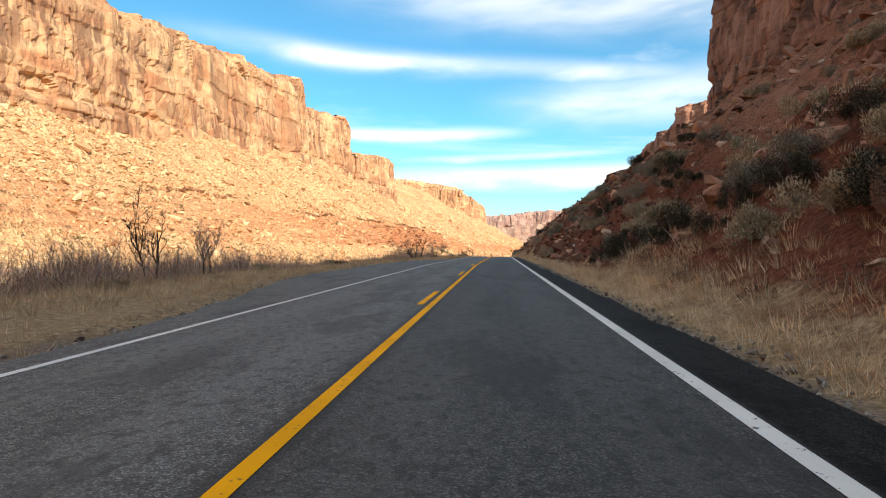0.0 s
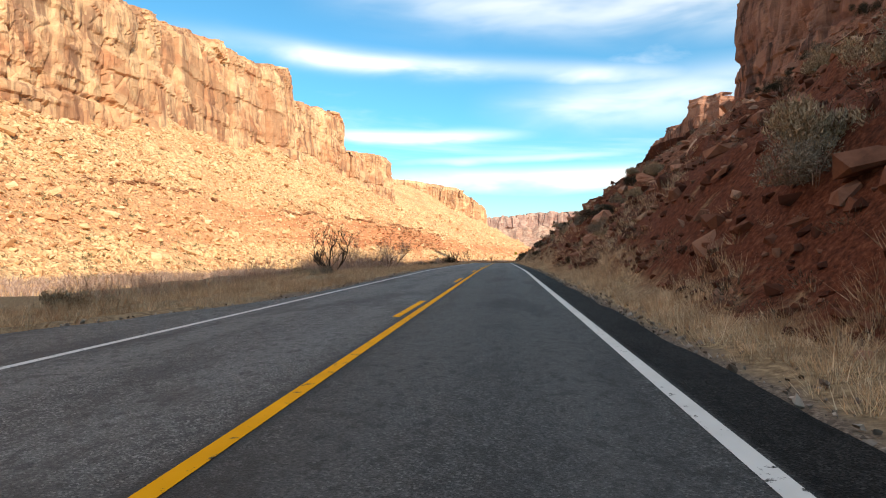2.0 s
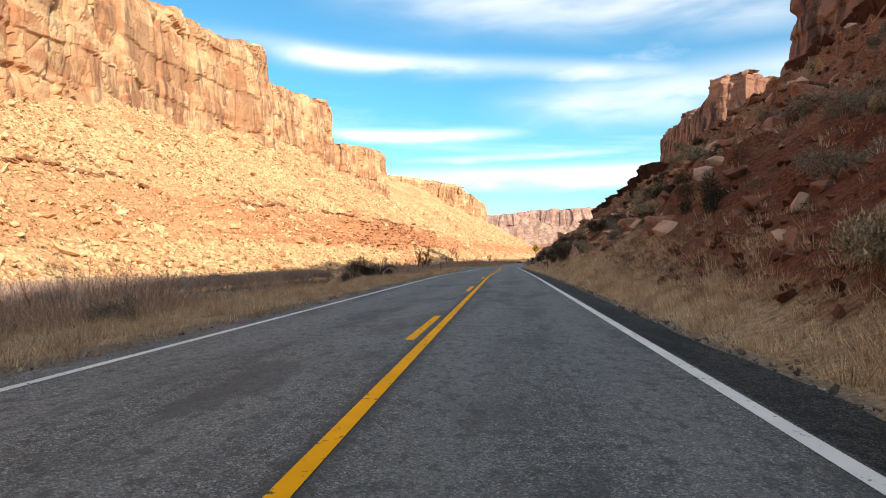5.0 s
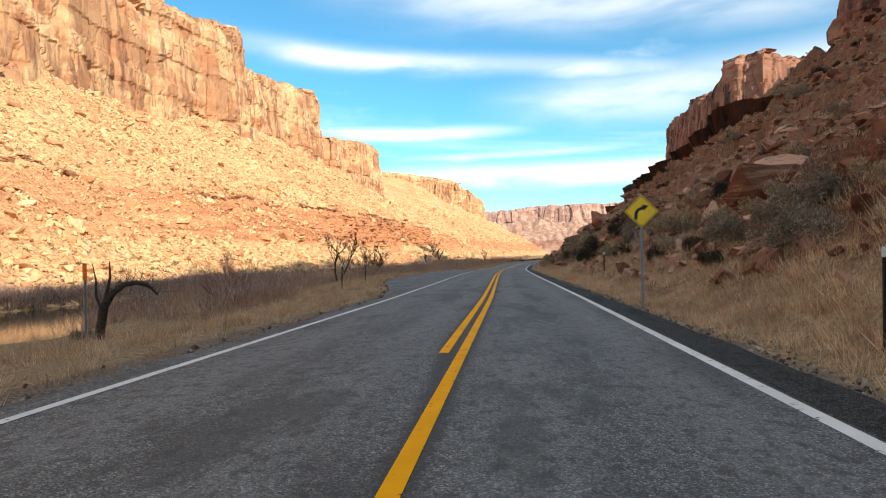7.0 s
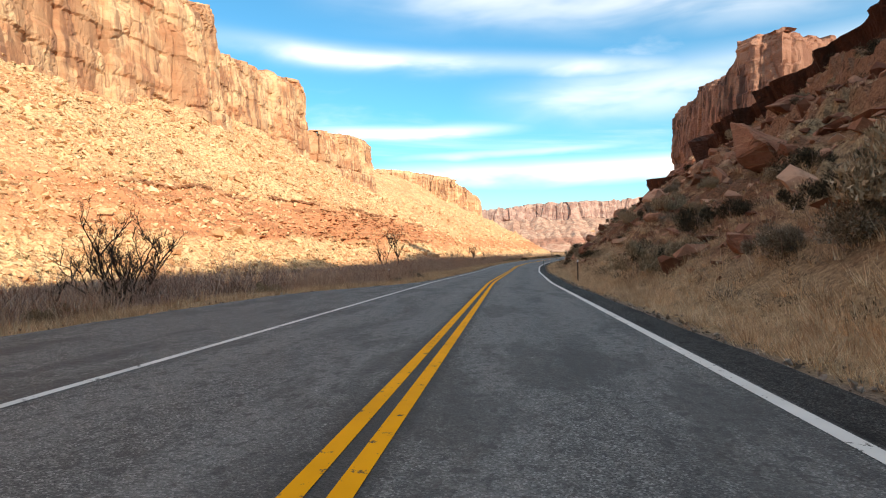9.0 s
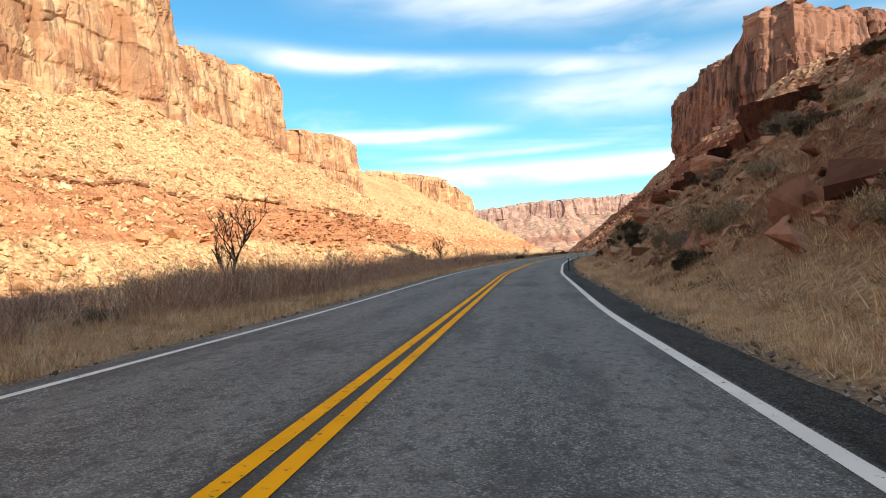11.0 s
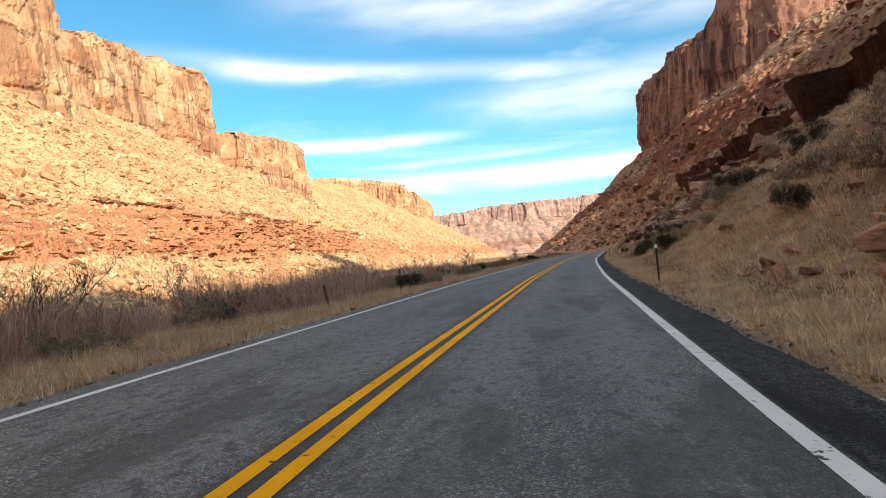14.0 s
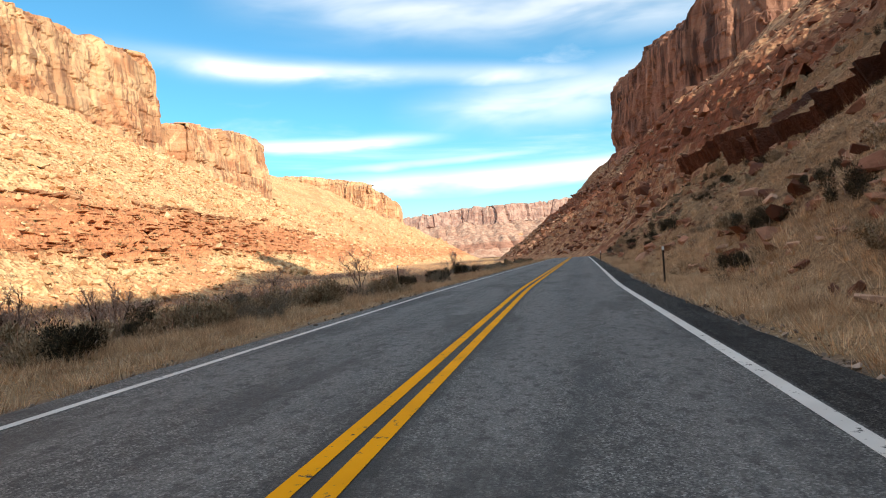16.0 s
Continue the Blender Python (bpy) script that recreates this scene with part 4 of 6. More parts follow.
n = 7000
y = rng.uniform(1050, 2350, n)
x = FOOT_L(y) - rng.uniform(0, 1, n) * 250
keep = fbm(x / 50, y / 50, 3, 163) > rng.uniform(0.30, 0.60, n)
x, y = x[keep], y[keep]
size = np.clip(rng.lognormal(1.2, 0.45, len(x)), 1.5, 9.0)
joined("distant_blocks", ROCKS, x, y, land(x, y) + np.where(y < 1700, talus_left_lift(x, y), talus_bend_lift(x, y)) + 0.1 * size, size, 0.5, M_PALE, "large sandstone blocks on the distant sunny talus", "rocks")

# red shale ledges across the sunny slope
n = 90000
y = 300 + 1100 * rng.beta(1.1, 1.3, n)
x = FOOT_L(y) - rng.uniform(12, 110, n)
zl = land(x, y) + 4 * fbm(x / 40, y / 60, 2, 73)
s_ = zl / 3.4 + 0.5
keep = (np.abs(s_ - np.round(s_)) * 3.4 < 0.45) & (zl > 9) & (zl < 37) & (fbm(x / 80, y / 160, 3, 75) > rng.uniform(0.36, 0.56, n))
x, y = x[keep][:1500], y[keep][:1500]
size = np.clip(rng.lognormal(0.1, 0.4, len(x)), 0.6, 2.4)
M_SHALE = islands_material("red_shale", [(0.0, (0.40, 0.165, 0.080)), (0.5, (0.50, 0.235, 0.115)), (0.85, (0.57, 0.31, 0.155)), (1.0, (0.64, 0.40, 0.215))], 0.93, 0.8, 0.1, 0.15)
joined("shale_ledges", ROCKS[:8], x, y, ground_at(x, y) - 0.12 * size, size, 0.04, M_SHALE, "broken red shale ledges crossing the sunny talus", "rocks", np.stack([rng.uniform(0.8, 1.2, len(x)), rng.uniform(2.5, 7.0, len(x)), rng.uniform(0.5, 0.9, len(x))], 1), 0.12)
# the brown cap ledge along the top of the shale
n = 60000
y = 330 + 900 * rng.random(n)
x = FOOT_L(y) - rng.uniform(35, 95, n)
zl = land(x, y) + 4 * fbm(x / 40, y / 60, 2, 73)
keep = (np.abs(zl - 39 - 2.0 * fbm(y / 50, y * 0, 2, 77)) < 0.5) & (fbm(y / 34, y * 0, 3, 79) > rng.uniform(0.36, 0.52, n))
x, y = x[keep][:900], y[keep][:900]
size = np.clip(rng.lognormal(0.75, 0.35, len(x)), 1.2, 4.0)
M_CAP = islands_material("brown_cap_rock", [(0.0, (0.30, 0.14, 0.075)), (0.5, (0.40, 0.20, 0.105)), (1.0, (0.56, 0.33, 0.18))], 0.93, 0.8, 0.1, 0.15)
joined("cap_ledge", ROCKS[:8], x, y, ground_at(x, y) + 0.1 * size, size, 0.05, M_CAP, "brown cap ledge along the top of the red shale", "rocks", np.stack([rng.uniform(0.8, 1.1, len(x)), rng.uniform(1.4, 3.2, len(x)), rng.uniform(0.7, 1.1, len(x))], 1), 0.12)

n = 9000
y = rng.uniform(556, 1150, n)
x = FOOT_R(y) + rng.uniform(6, 150, n)
keep = fbm(x / 26, y / 26, 3, 165) > rng.uniform(0.32, 0.62, n)
x, y = x[keep], y[keep]
size = np.clip(rng.lognormal(0.3, 0.55, len(x)), 0.5, 5.0)
joined("shaded_blocks", ROCKS + SLABS, x, y, ground_at(x, y) + 0.15 * size, size, 0.4, M_STONE, "red sandstone blocks strewn over the shaded talus", "rocks")

# gravel along both edges of the asphalt
n = 15000
y = rng.uniform(-5, 550, n)
right = rng.random(n) < 0.7
wl = asphalt_left(y)
u = np.where(right, 3.88 + np.abs(rng.normal(0, 0.26, n)), -wl - np.abs(rng.normal(0, 0.25, n)) + 0.02)
x = ROAD_X(y) + u
size = np.clip(rng.lognormal(-3.25, 0.5, n), 0.014, 0.12)
joined("gravel", [rock_arrays(90 + k, 0.7, 8) for k in range(5)], x, y, np.maximum(land(x, y), ROAD_Z(y) - np.tan(np.radians(BANK(y))) * u - 0.04) + 0.25 * size, size, 0.6, M_GRAVEL, "loose grey and red gravel along the asphalt edge", "gravel")


def tuft(seed, blades, height, spread, lean, width):
    """Dry grass: thin blades that fan out of one foot. Verts and triangles."""
    r = np.random.default_rng(seed)
    V, F = [], []
    for b in range(blades):
        a = r.uniform(0, 2 * np.pi)
        d = np.array([np.cos(a), np.sin(a), 0])
        turn = r.uniform(0, 2 * np.pi)
        side = np.array([np.cos(turn), np.sin(turn), 0]) * width * r.uniform(0.6, 1.3)
        foot = d * spread * r.uniform(0, 1) + np.array([0, 0, -0.04])
        h = height * r.uniform(0.35, 1.1)
        tip = foot + d * lean * r.uniform(0.1, 1.4) * h + np.array([0, 0, h * r.uniform(0.75, 1.0)])
        k = len(V)
        V += [foot - side, foot + side, tip]
        F += [[k, k + 1, k + 2]]
    return np.array(V), np.array(F)


TUFTS = [tuft(k, 34, 0.33, 0.20, 0.75, 0.0042) for k in range(6)]
TALL = [tuft(20 + k, 36, 0.40, 0.24, 0.55, 0.0040) for k in range(5)]
BUNCH = [tuft(40 + k, 46, 0.36, 0.13, 0.85, 0.0045) for k in range(5)]


def meadow(name, n, lo, hi, kinds, mat, label, seed, y0=-12, y1=550, patch=0.45, power=1.0, scale=1.0, wide=3.5):
    y = rng.uniform(y0, y1, n)
    t = rng.random(n) ** power
    a = lo(y) if hasattr(lo, "__call__") else lo
    b = hi(y) if hasattr(hi, "__call__") else hi
    u = a + (b - a) * t
    x = ROAD_X(y) + u
    keep = fbm(x / wide, y / wide, 3, seed) > rng.uniform(patch - 0.2, patch + 0.12, n)
    edge = u + 2.4 * (fbm(x / 2.5, y / 2.5, 2, 172) - 0.5)
    cut = 0.62 * (1 - smooth(y, 150, 190)) + 0.33 * smooth(y, 28, 40) * (1 - smooth(y, 70, 84))
    keep &= rng.random(n) > cut * smooth(edge, 5.1 - 0.4 * smooth(y, 28, 40) * (1 - smooth(y, 70, 84)), 5.9)
    x, y = x[keep], y[keep]
    size = rng.uniform(0.6, 1.25, len(x)) * scale * (0.65 + 0.8 * fbm(x / 5, y / 5, 2, seed + 3))
    return joined(name, kinds, x, y, ground_at(x, y), size, 0.12, mat, label, "grass")


meadow("verge_grass", 19000, lambda y: 4.15 + 0.3 * (1 - smooth(y, 110, 200)), lambda y: 6.9 + 2.2 * smooth(y, 185, 260), TUFTS, M_STRAW, "short straw-coloured dry grass beside the road", 170, power=0.9, patch=0.40)
meadow("tall_grass", 9000, 5.4, lambda y: 7.6 + 6.5 * smooth(y, 185, 260), TALL, M_STRAW_PALE, "tall pale dry grass at the foot of the bank", 175)
SLOPE_TUFTS = [tuft(60 + k, 28, 0.22, 0.24, 0.45, 0.0060) for k in range(6)]
EDGE_TUFTS = [tuft(80 + k, 24, 0.24, 0.20, 0.65, 0.0045) for k in range(6)]
meadow("slope_grass", 30000, 5.0, 40.0, SLOPE_TUFTS, M_STRAW_PALE, "pale dry grass clumps between the rocks of the bank", 176, power=1.5, patch=0.52, scale=1.25, wide=6.0)
meadow("bend_grass", 26000, 6.0, 34.0, SLOPE_TUFTS, M_STRAW_PALE, "pale dry grass covering the gentler bank by the bend", 177, y0=325, power=1.2, patch=0.45, scale=1.25, wide=5.0)
meadow("edge_grass", 21000, 4.25, 5.7, EDGE_TUFTS, M_STRAW_PALE, "short pale dry grass along the gravel edge", 178, patch=0.36)
meadow("bunch_grass", 9000, 6.0, 46.0, BUNCH, M_STRAW_PALE, "pale bunch grass between the rocks of the bank", 180, power=1.4, patch=0.46, scale=1.2)
meadow("river_grass", 19000, lambda y: -asphalt_left(y) - 0.30, lambda y: -asphalt_left(y) - 5.5, TUFTS, M_STRAW, "straw-coloured dry grass on the river side verge", 185, patch=0.36)
meadow("river_bend_grass", 9000, lambda y: -asphalt_left(y) - 2.5, lambda y: -asphalt_left(y) - 16.0, SLOPE_TUFTS, M_STRAW_PALE, "pale dry grass between the brush by the river bend", 187, y0=390, patch=0.42, scale=1.4)
meadow("river_tall_grass", 12500, lambda y: -asphalt_left(y) - 2.2, lambda y: -asphalt_left(y) - 12.5 - 3.5 * smooth(y, 160, 180) * (1 - smooth(y, 230, 250)), TALL, M_STRAW, "tall dry grass on the river bank", 190, patch=0.40, scale=1.1)


def twig_clump(seed, stems, height, spread, thick, forks=3):
    """A clump of bare stems: three-sided, tapering, with side twigs. Verts and triangles."""
    r = np.random.default_rng(seed)
    V, F = [], []

    def rod(a, b, ra, rb):
        k = len(V)
        d = b - a
        d = d / (np.linalg.norm(d) + 1e-9)
        p = np.cross(d, [0.3, 0.7, 0.2])
        p /= np.linalg.norm(p) + 1e-9
        q = np.cross(d, p)
        for c, rad in ((a, ra), (b, rb)):
            for m in range(3):
                V.append(c + rad * (p * np.cos(m * 2.094) + q * np.sin(m * 2.094)))
        for m in range(3):
            n2 = (m + 1) % 3
            F.extend([[k + m, k + n2, k + 3 + n2], [k + m, k + 3 + n2, k + 3 + m]])

    for _ in range(stems):
        a = r.uniform(0, 2 * np.pi)
        d = np.array([np.cos(a), np.sin(a), 0])
        h = height * r.uniform(0.55, 1.05)
        foot = d * spread * 0.25 * r.random() - np.array([0, 0, 0.08])
        mid = foot + d * spread * 0.35 * r.random() + np.array([0, 0, h * 0.5])
        tip = mid + d * spread * r.uniform(0.0, 0.55) + np.array([r.normal(0, 0.06), r.normal(0, 0.06), h * 0.5])
        rod(foot, mid, thick, thick * 0.7)
        k = len(V)
        V.extend([mid + [thick, 0, 0], mid + [-thick * 0.5, thick * 0.87, 0], mid + [-thick * 0.5, -thick * 0.87, 0], tip])
        F.extend([[k, k + 1, k + 3], [k + 1, k + 2, k + 3], [k + 2, k, k + 3]])
        for _ in range(forks):
            t = r.uniform(0.25, 0.95)
            s0 = foot + (mid - foot) * t * 2 if t < 0.5 else mid + (tip - mid) * (t * 2 - 1)
            b = r.uniform(0, 2 * np.pi)
            s1 = s0 + h * r.uniform(0.14, 0.34) * np.array([np.cos(b) * 0.55, np.sin(b) * 0.55, 0.8])
            w = np.array([-np.sin(b + 0.6), np.cos(b + 0.6), 0.2]) * thick * 0.62
            k = len(V)
            V.extend([s0 - w, s0 + w, s1])
            F.append([k, k + 1, k + 2])
    return np.array(V), np.array(F)


THICKET = [twig_clump(k, 13, 1.8, 1.2, 0.0085, 5) for k in range(6)]
LOW = [twig_clump(20 + k, 12, 1.0, 0.9, 0.0065, 4) for k in range(5)]
FAR_BRUSH = [twig_clump(40 + k, 9, 2.6, 2.2, 0.035, 2) for k in range(5)]


def brush(name, n, lo, hi, kinds, mat, label, seed, y0, y1, patch, scale=1.0):
    y = rng.uniform(y0, y1, n)
    u = -asphalt_left(y) - rng.uniform(lo, hi, n)
    x = ROAD_X(y) + u
    lush = fbm(x / 4.2, y / 4.2, 3, seed)
    keep = (lush > rng.uniform(patch - 0.06, patch + 0.10, n)) & ((y < 170) | (y > 217) | (u < -26))
    x, y, lush = x[keep], y[keep], lush[keep]
    size = scale * rng.uniform(0.45, 1.15, len(x)) * (0.35 + 1.25 * smooth(lush, 0.38, 0.66))
    return joined(name, kinds, x, y, ground_at(x, y), size, 0.1, mat, label, "brush")


brush("willow_thicket", 3600, 7.0, 20.0, THICKET, M_TWIG, "leafless grey-brown willow thicket on the river bank", 200, 217, 425, 0.45, 0.85)
brush("willow_thicket", 700, 8.0, 20.0, THICKET, M_TWIG, "sparse leafless willow thicket on the river bank", 202, 425, 550, 0.52, 0.7)
brush("willow_thicket", 1500, 8.0, 20.0, THICKET, M_TWIG, "sparse leafless willow thicket on the river bank", 205, -10, 62, 0.50)
brush("willow_thicket", 1200, 10.0, 20.0, THICKET, M_TWIG, "sparse leafless willow thicket on the river bank", 206, 110, 205, 0.54)
brush("willow_thicket", 2200, 6.5, 16.0, THICKET, M_REDTWIG, "dense red-brown leafless thicket by the bend", 208, 318, 425, 0.48, 0.95)
brush("low_brush", 6600, 4.6, 16.0, LOW, M_REDTWIG, "low red-brown leafless brush above the river", 210, 105, 425, 0.47)
brush("low_brush", 1100, 5.5, 16.0, LOW, M_REDTWIG, "low red-brown leafless brush above the river", 214, 425, 550, 0.52, 0.8)
brush("low_brush", 1300, 6.5, 16.0, LOW, M_REDTWIG, "low red-brown leafless brush above the river", 212, -10, 105, 0.52)
n = 5200
y = rng.uniform(120, 760, n)
fl = FOOT_L(y)
x = fl + (ROAD_X(y) - 62 - fl) * rng.random(n) ** 0.8
keep = (fbm(x / 16, y / 16, 3, 215) > rng.uniform(0.33, 0.56, n)) & (x < ROAD_X(y) - 61 - 29 * smooth(y, 200, 265) * (1 - smooth(y, 400, 470)))
x, y = x[keep], y[keep]
joined("far_bank_brush", FAR_BRUSH, x, y, land(x, y) - 0.1, rng.uniform(0.6, 1.3, len(x)), 0.08, M_TWIG, "leafless brush along the far river bank", "brush")

n = 3000
y = rng.uniform(195, 400, n)
x = ROAD_X(y) - 51 - 29 * smooth(y, 200, 265) * (1 - smooth(y, 400, 470)) - 16 * rng.random(n) ** 1.4
keep = ground_at(x, y) > WATER - 0.1
x, y = x[keep], y[keep]
joined("waterside_brush", FAR_BRUSH, x, y, ground_at(x, y) - 0.1, rng.uniform(0.7, 1.5, len(x)), 0.1, M_TWIG, "grey leafless brush at the water's far edge", "brush")

# low scrub between the rocks of the bank
def scrub(name, n, mat, label, seed, lo, hi, wide, y0=-5):
    y = rng.uniform(y0, 552, n)
    u = 5.4 + 46 * rng.random(n) ** 1.6
    x = ROAD_X(y) + u
    keep = fbm(x / 8, y / 8, 3, seed) > rng.uniform(0.36, 0.60, n)
    x, y, u = x[keep], y[keep], u[keep]
    V = [leaf_dome(seed + k, 130) for k in range(6)]
    joined(name, V, x, y, ground_at(x, y) - 0.03, rng.uniform(lo, hi, len(x)) * (1 + u / 60), 0.1, mat, label, "shrubs", np.stack([rng.uniform(0.9, 1.5, len(x)), rng.uniform(0.9, 1.5, len(x)), rng.uniform(0.7, 1.1, len(x))], 1))


def leaf_dome(seed, n):
    """A small tuft of upright leaves. Verts and triangles."""
    r = np.random.default_rng(seed)
    d = r.normal(0, 1, (n, 3))
    d /= np.linalg.norm(d, axis=1)[:, None]
    c = d * [0.42, 0.42, 0.5] * r.uniform(0.3, 1.0, (n, 1))
    c[:, 2] = np.abs(c[:, 2])
    up = (d + [0, 0, 0.8]) * r.uniform(0.04, 0.11, (n, 1))
    side = np.cross(up, r.normal(0, 1, (n, 3)))
    side *= 0.009 / (np.linalg.norm(side, axis=1)[:, None] + 1e-9)
    return np.stack([c - side, c + side, c + up], 1).reshape(-1, 3), np.arange(3 * n).reshape(n, 3)


scrub("dark_scrub", 6500, islands_material("dark_scrub_leaves", [(0.0, (0.034, 0.026, 0.017)), (0.5, (0.085, 0.064, 0.042)), (1.0, (0.20, 0.15, 0.10))], 0.9, 3.0), "low dark desert scrub between the rocks", 240, 0.35, 0.85, 1.2)
scrub("grey_scrub", 5500, islands_material("grey_scrub_leaves", [(0.0, (0.10, 0.075, 0.055)), (0.5, (0.20, 0.155, 0.115)), (1.0, (0.34, 0.265, 0.195))], 0.9, 3.0), "low grey-tan desert scrub between the rocks", 250, 0.35, 0.85, 1.2)

# dark shrubs dotted over the sunny slope
def dome(seed, n):
    r = np.random.default_rng(seed)
    d = r.normal(0, 1, (n, 3))
    d /= np.linalg.norm(d, axis=1)[:, None]
    c = d * [0.5, 0.5, 0.55] * r.uniform(0.6, 1.0, (n, 1))
    c[:, 2] = np.abs(c[:, 2])
    a, b = r.normal(0, 0.17, (n, 3)), r.normal(0, 0.17, (n, 3))
    return np.stack([c, c + a, c + b], 1).reshape(-1, 3), np.arange(3 * n).reshape(n, 3)


n = 5200
y = 200 + 900 * rng.beta(1.0, 1.5, n)
x = FOOT_L(y) + 8 - rng.random(n) ** 1.3 * 190
keep = (fbm(x / 30, y / 30, 3, 230) > rng.uniform(0.34, 0.62, n)) & (x > -262)
x, y = x[keep], y[keep]
joined("slope_shrubs", [dome(k, 26) for k in range(5)], x, y, ground_at(x, y) - 0.1, np.clip(rng.lognormal(0.25, 0.4, len(x)), 0.6, 3.0), 0.1,
       islands_material("slope_shrub_leaves", [(0.0, (0.10, 0.075, 0.035)), (0.5, (0.20, 0.15, 0.07)), (1.0, (0.36, 0.27, 0.13))], 0.9, 1.0), "small desert shrubs dotted over the sunny talus", "shrubs")

# ---- single things: boulders, shrubs, trees, posts, the sign ----
def part(name, me, parent, label=""):
    ob = new(name, me)
    ob.parent = parent
    if label:
        ob["label"] = label
    return ob


def root(name, x, y, z, label, category, group="", turn=0.0, tilt=0.0):
    ob = new(name)
    ob.matrix_basis = pose(x, y, z, tilt, 0, turn)
    return tagged(ob, label, category, group)


def worn_rock(seed, dims, mat):
    """A boulder: a hull of random points, bevelled, with chipped faces."""
    r = random.Random(seed)
    bm = bmesh.new()
    for _ in range(22):
        v = Vector((r.uniform(-1, 1), r.uniform(-1, 1), r.uniform(-1, 1)))
        k = max(abs(v.x), abs(v.y), abs(v.z)) if r.random() < 0.7 else v.length
        v = v / k * 0.5
        bm.verts.new((v.x * dims[0], v.y * dims[1], v.z * dims[2]))
    hull = bmesh.ops.convex_hull(bm, input=bm.verts)
    bmesh.ops.delete(bm, geom=list({g for g in hull["geom_interior"] if isinstance(g, bmesh.types.BMVert)}), context="VERTS")
    bmesh.ops.dissolve_limit(bm, angle_limit=0.12, verts=bm.verts, edges=bm.edges)
    bmesh.ops.bevel(bm, geom=list(bm.edges), offset=0.016 * max(dims), segments=1, affect="EDGES")
    bmesh.ops.triangulate(bm, faces=bm.faces)
    bmesh.ops.subdivide_edges(bm, edges=list(bm.edges), cuts=1)
    for v in bm.verts:
        v.co += v.co.normalized() * 0.085 * max(dims) * (noise.noise(v.co * (3.2 / max(dims)) + Vector((seed, 0, 0)))) + Vector((r.uniform(-1, 1), r.uniform(-1, 1), r.uniform(-1, 1))) * 0.008 * max(dims)
    me = bpy.data.meshes.new("boulder")
    bm.to_mesh(me)
    bm.free()
    me.materials.append(mat)
    return me


def boulder_material():
    mat, g = principled("boulder_stone", 0.93, 0.12)
    rnd = g.add("ShaderNodeObjectInfo").outputs["Random"]
    tone = g.ramp(rnd, [(0.0, (0.17, 0.072, 0.045)), (0.4, (0.29, 0.130, 0.082)), (0.75, (0.42, 0.215, 0.14)), (1.0, (0.52, 0.32, 0.225))])
    coarse = g.noise(g.pos, 0.9, 6, 0.65)
    fine = g.noise(g.pos, 7.0, 6, 0.7)
    beds = g.noise(g.mapping(g.pos, (0.5, 0.5, 4.0)), 1.0, 5, 0.6)
    col = g.mix(g.math("MULTIPLY", g.step(coarse, 0.45, 0.68), 0.55), tone, (0.12, 0.05, 0.03))
    col = g.mix(g.math("MULTIPLY", g.step(beds, 0.52, 0.60), 0.3), col, (0.48, 0.30, 0.19))
    col = g.mix(g.math("MULTIPLY", g.math("SUBTRACT", 1.0, g.step(fine, 0.30, 0.48)), 0.5), col, (0.07, 0.035, 0.025))
    base(g, col)
    relief(g, g.math("ADD", g.math("ADD", coarse, beds), g.math("MULTIPLY", fine, 0.5)), 0.9, 0.10)
    return mat


M_BOULDER = boulder_material()
BOULDERS = [worn_rock(k, (1.25, 0.95, 0.62 + 0.07 * (k % 5)), M_BOULDER) for k in range(10)]
BOULDER_LABELS = ("angular red sandstone boulder lying on the bank", "orange-red sandstone block half sunk in rubble", "weathered sandstone boulder among dry grass")


def boulder(x, y, size, k, turn, lean, squash=1.0):
    z = float(ground_at(x, y)) + 0.16 * size
    ob = new("boulder", BOULDERS[k % len(BOULDERS)])
    ob.matrix_basis = pose(x, y, z, lean, lean * 0.6, turn) @ Matrix.Diagonal((size, size, size * squash, 1))
    return tagged(ob, BOULDER_LABELS[k % 3], "boulder", "boulders on the bank")


# the large ones that stand out
for x, y, size, k, turn, lean, squash in (
    (13.4, 273.6, 2.9, 1, 20, 28, 0.9), (9.6, 213.0, 2.6, 4, 5, 6, 0.75), (11.2, 215.5, 2.4, 2, 60, 8, 0.7), (7.2, 207.6, 1.25, 5, 40, 10, 0.6), (8.0, 206.4, 0.9, 3, 90, 15, 0.7),
    (17.4, 357.6, 2.2, 6, 30, 30, 1.0), (20.5, 363.0, 2.6, 0, 75, 22, 0.8), (35.4, 436.0, 1.7, 7, 15, 12, 0.9), (6.6, 93.4, 1.25, 8, 25, 14, 1.0), (9.0, 96.2, 1.5, 9, 70, 10, 0.9),
    (8.2, 95.0, 0.95, 2, 10, 20, 0.9), (10.2, 98.4, 1.6, 3, 35, 24, 0.7), (12.6, 120.5, 1.4, 5, 55, 18, 0.8), (9.6, 124.2, 1.0, 1, 15, 15, 0.9), (14.2, 128.0, 1.7, 7, 80, 20, 0.7),
    (9.2, 48.0, 1.0, 4, 65, 12, 0.8), (16.0, 60.0, 1.9, 6, 20, 18, 0.7), (13.0, 70.5, 1.5, 0, 45, 20, 0.8), (18.5, 283.0, 2.5, 2, 15, 16, 0.9), (16.0, 289.5, 1.8, 9, 50, 26, 0.8),
    (14.2, 297.0, 2.0, 8, 30, 15, 0.9), (22.0, 352.0, 3.2, 3, 5, 18, 0.8), (25.0, 374.0, 2.1, 5, 66, 20, 0.8), (30.0, 420.0, 1.9, 1, 33, 22, 0.9), (12.0, 161.0, 1.8, 0, 12, 20, 0.8),
):
    boulder(x, y, size, k, turn, lean, squash)
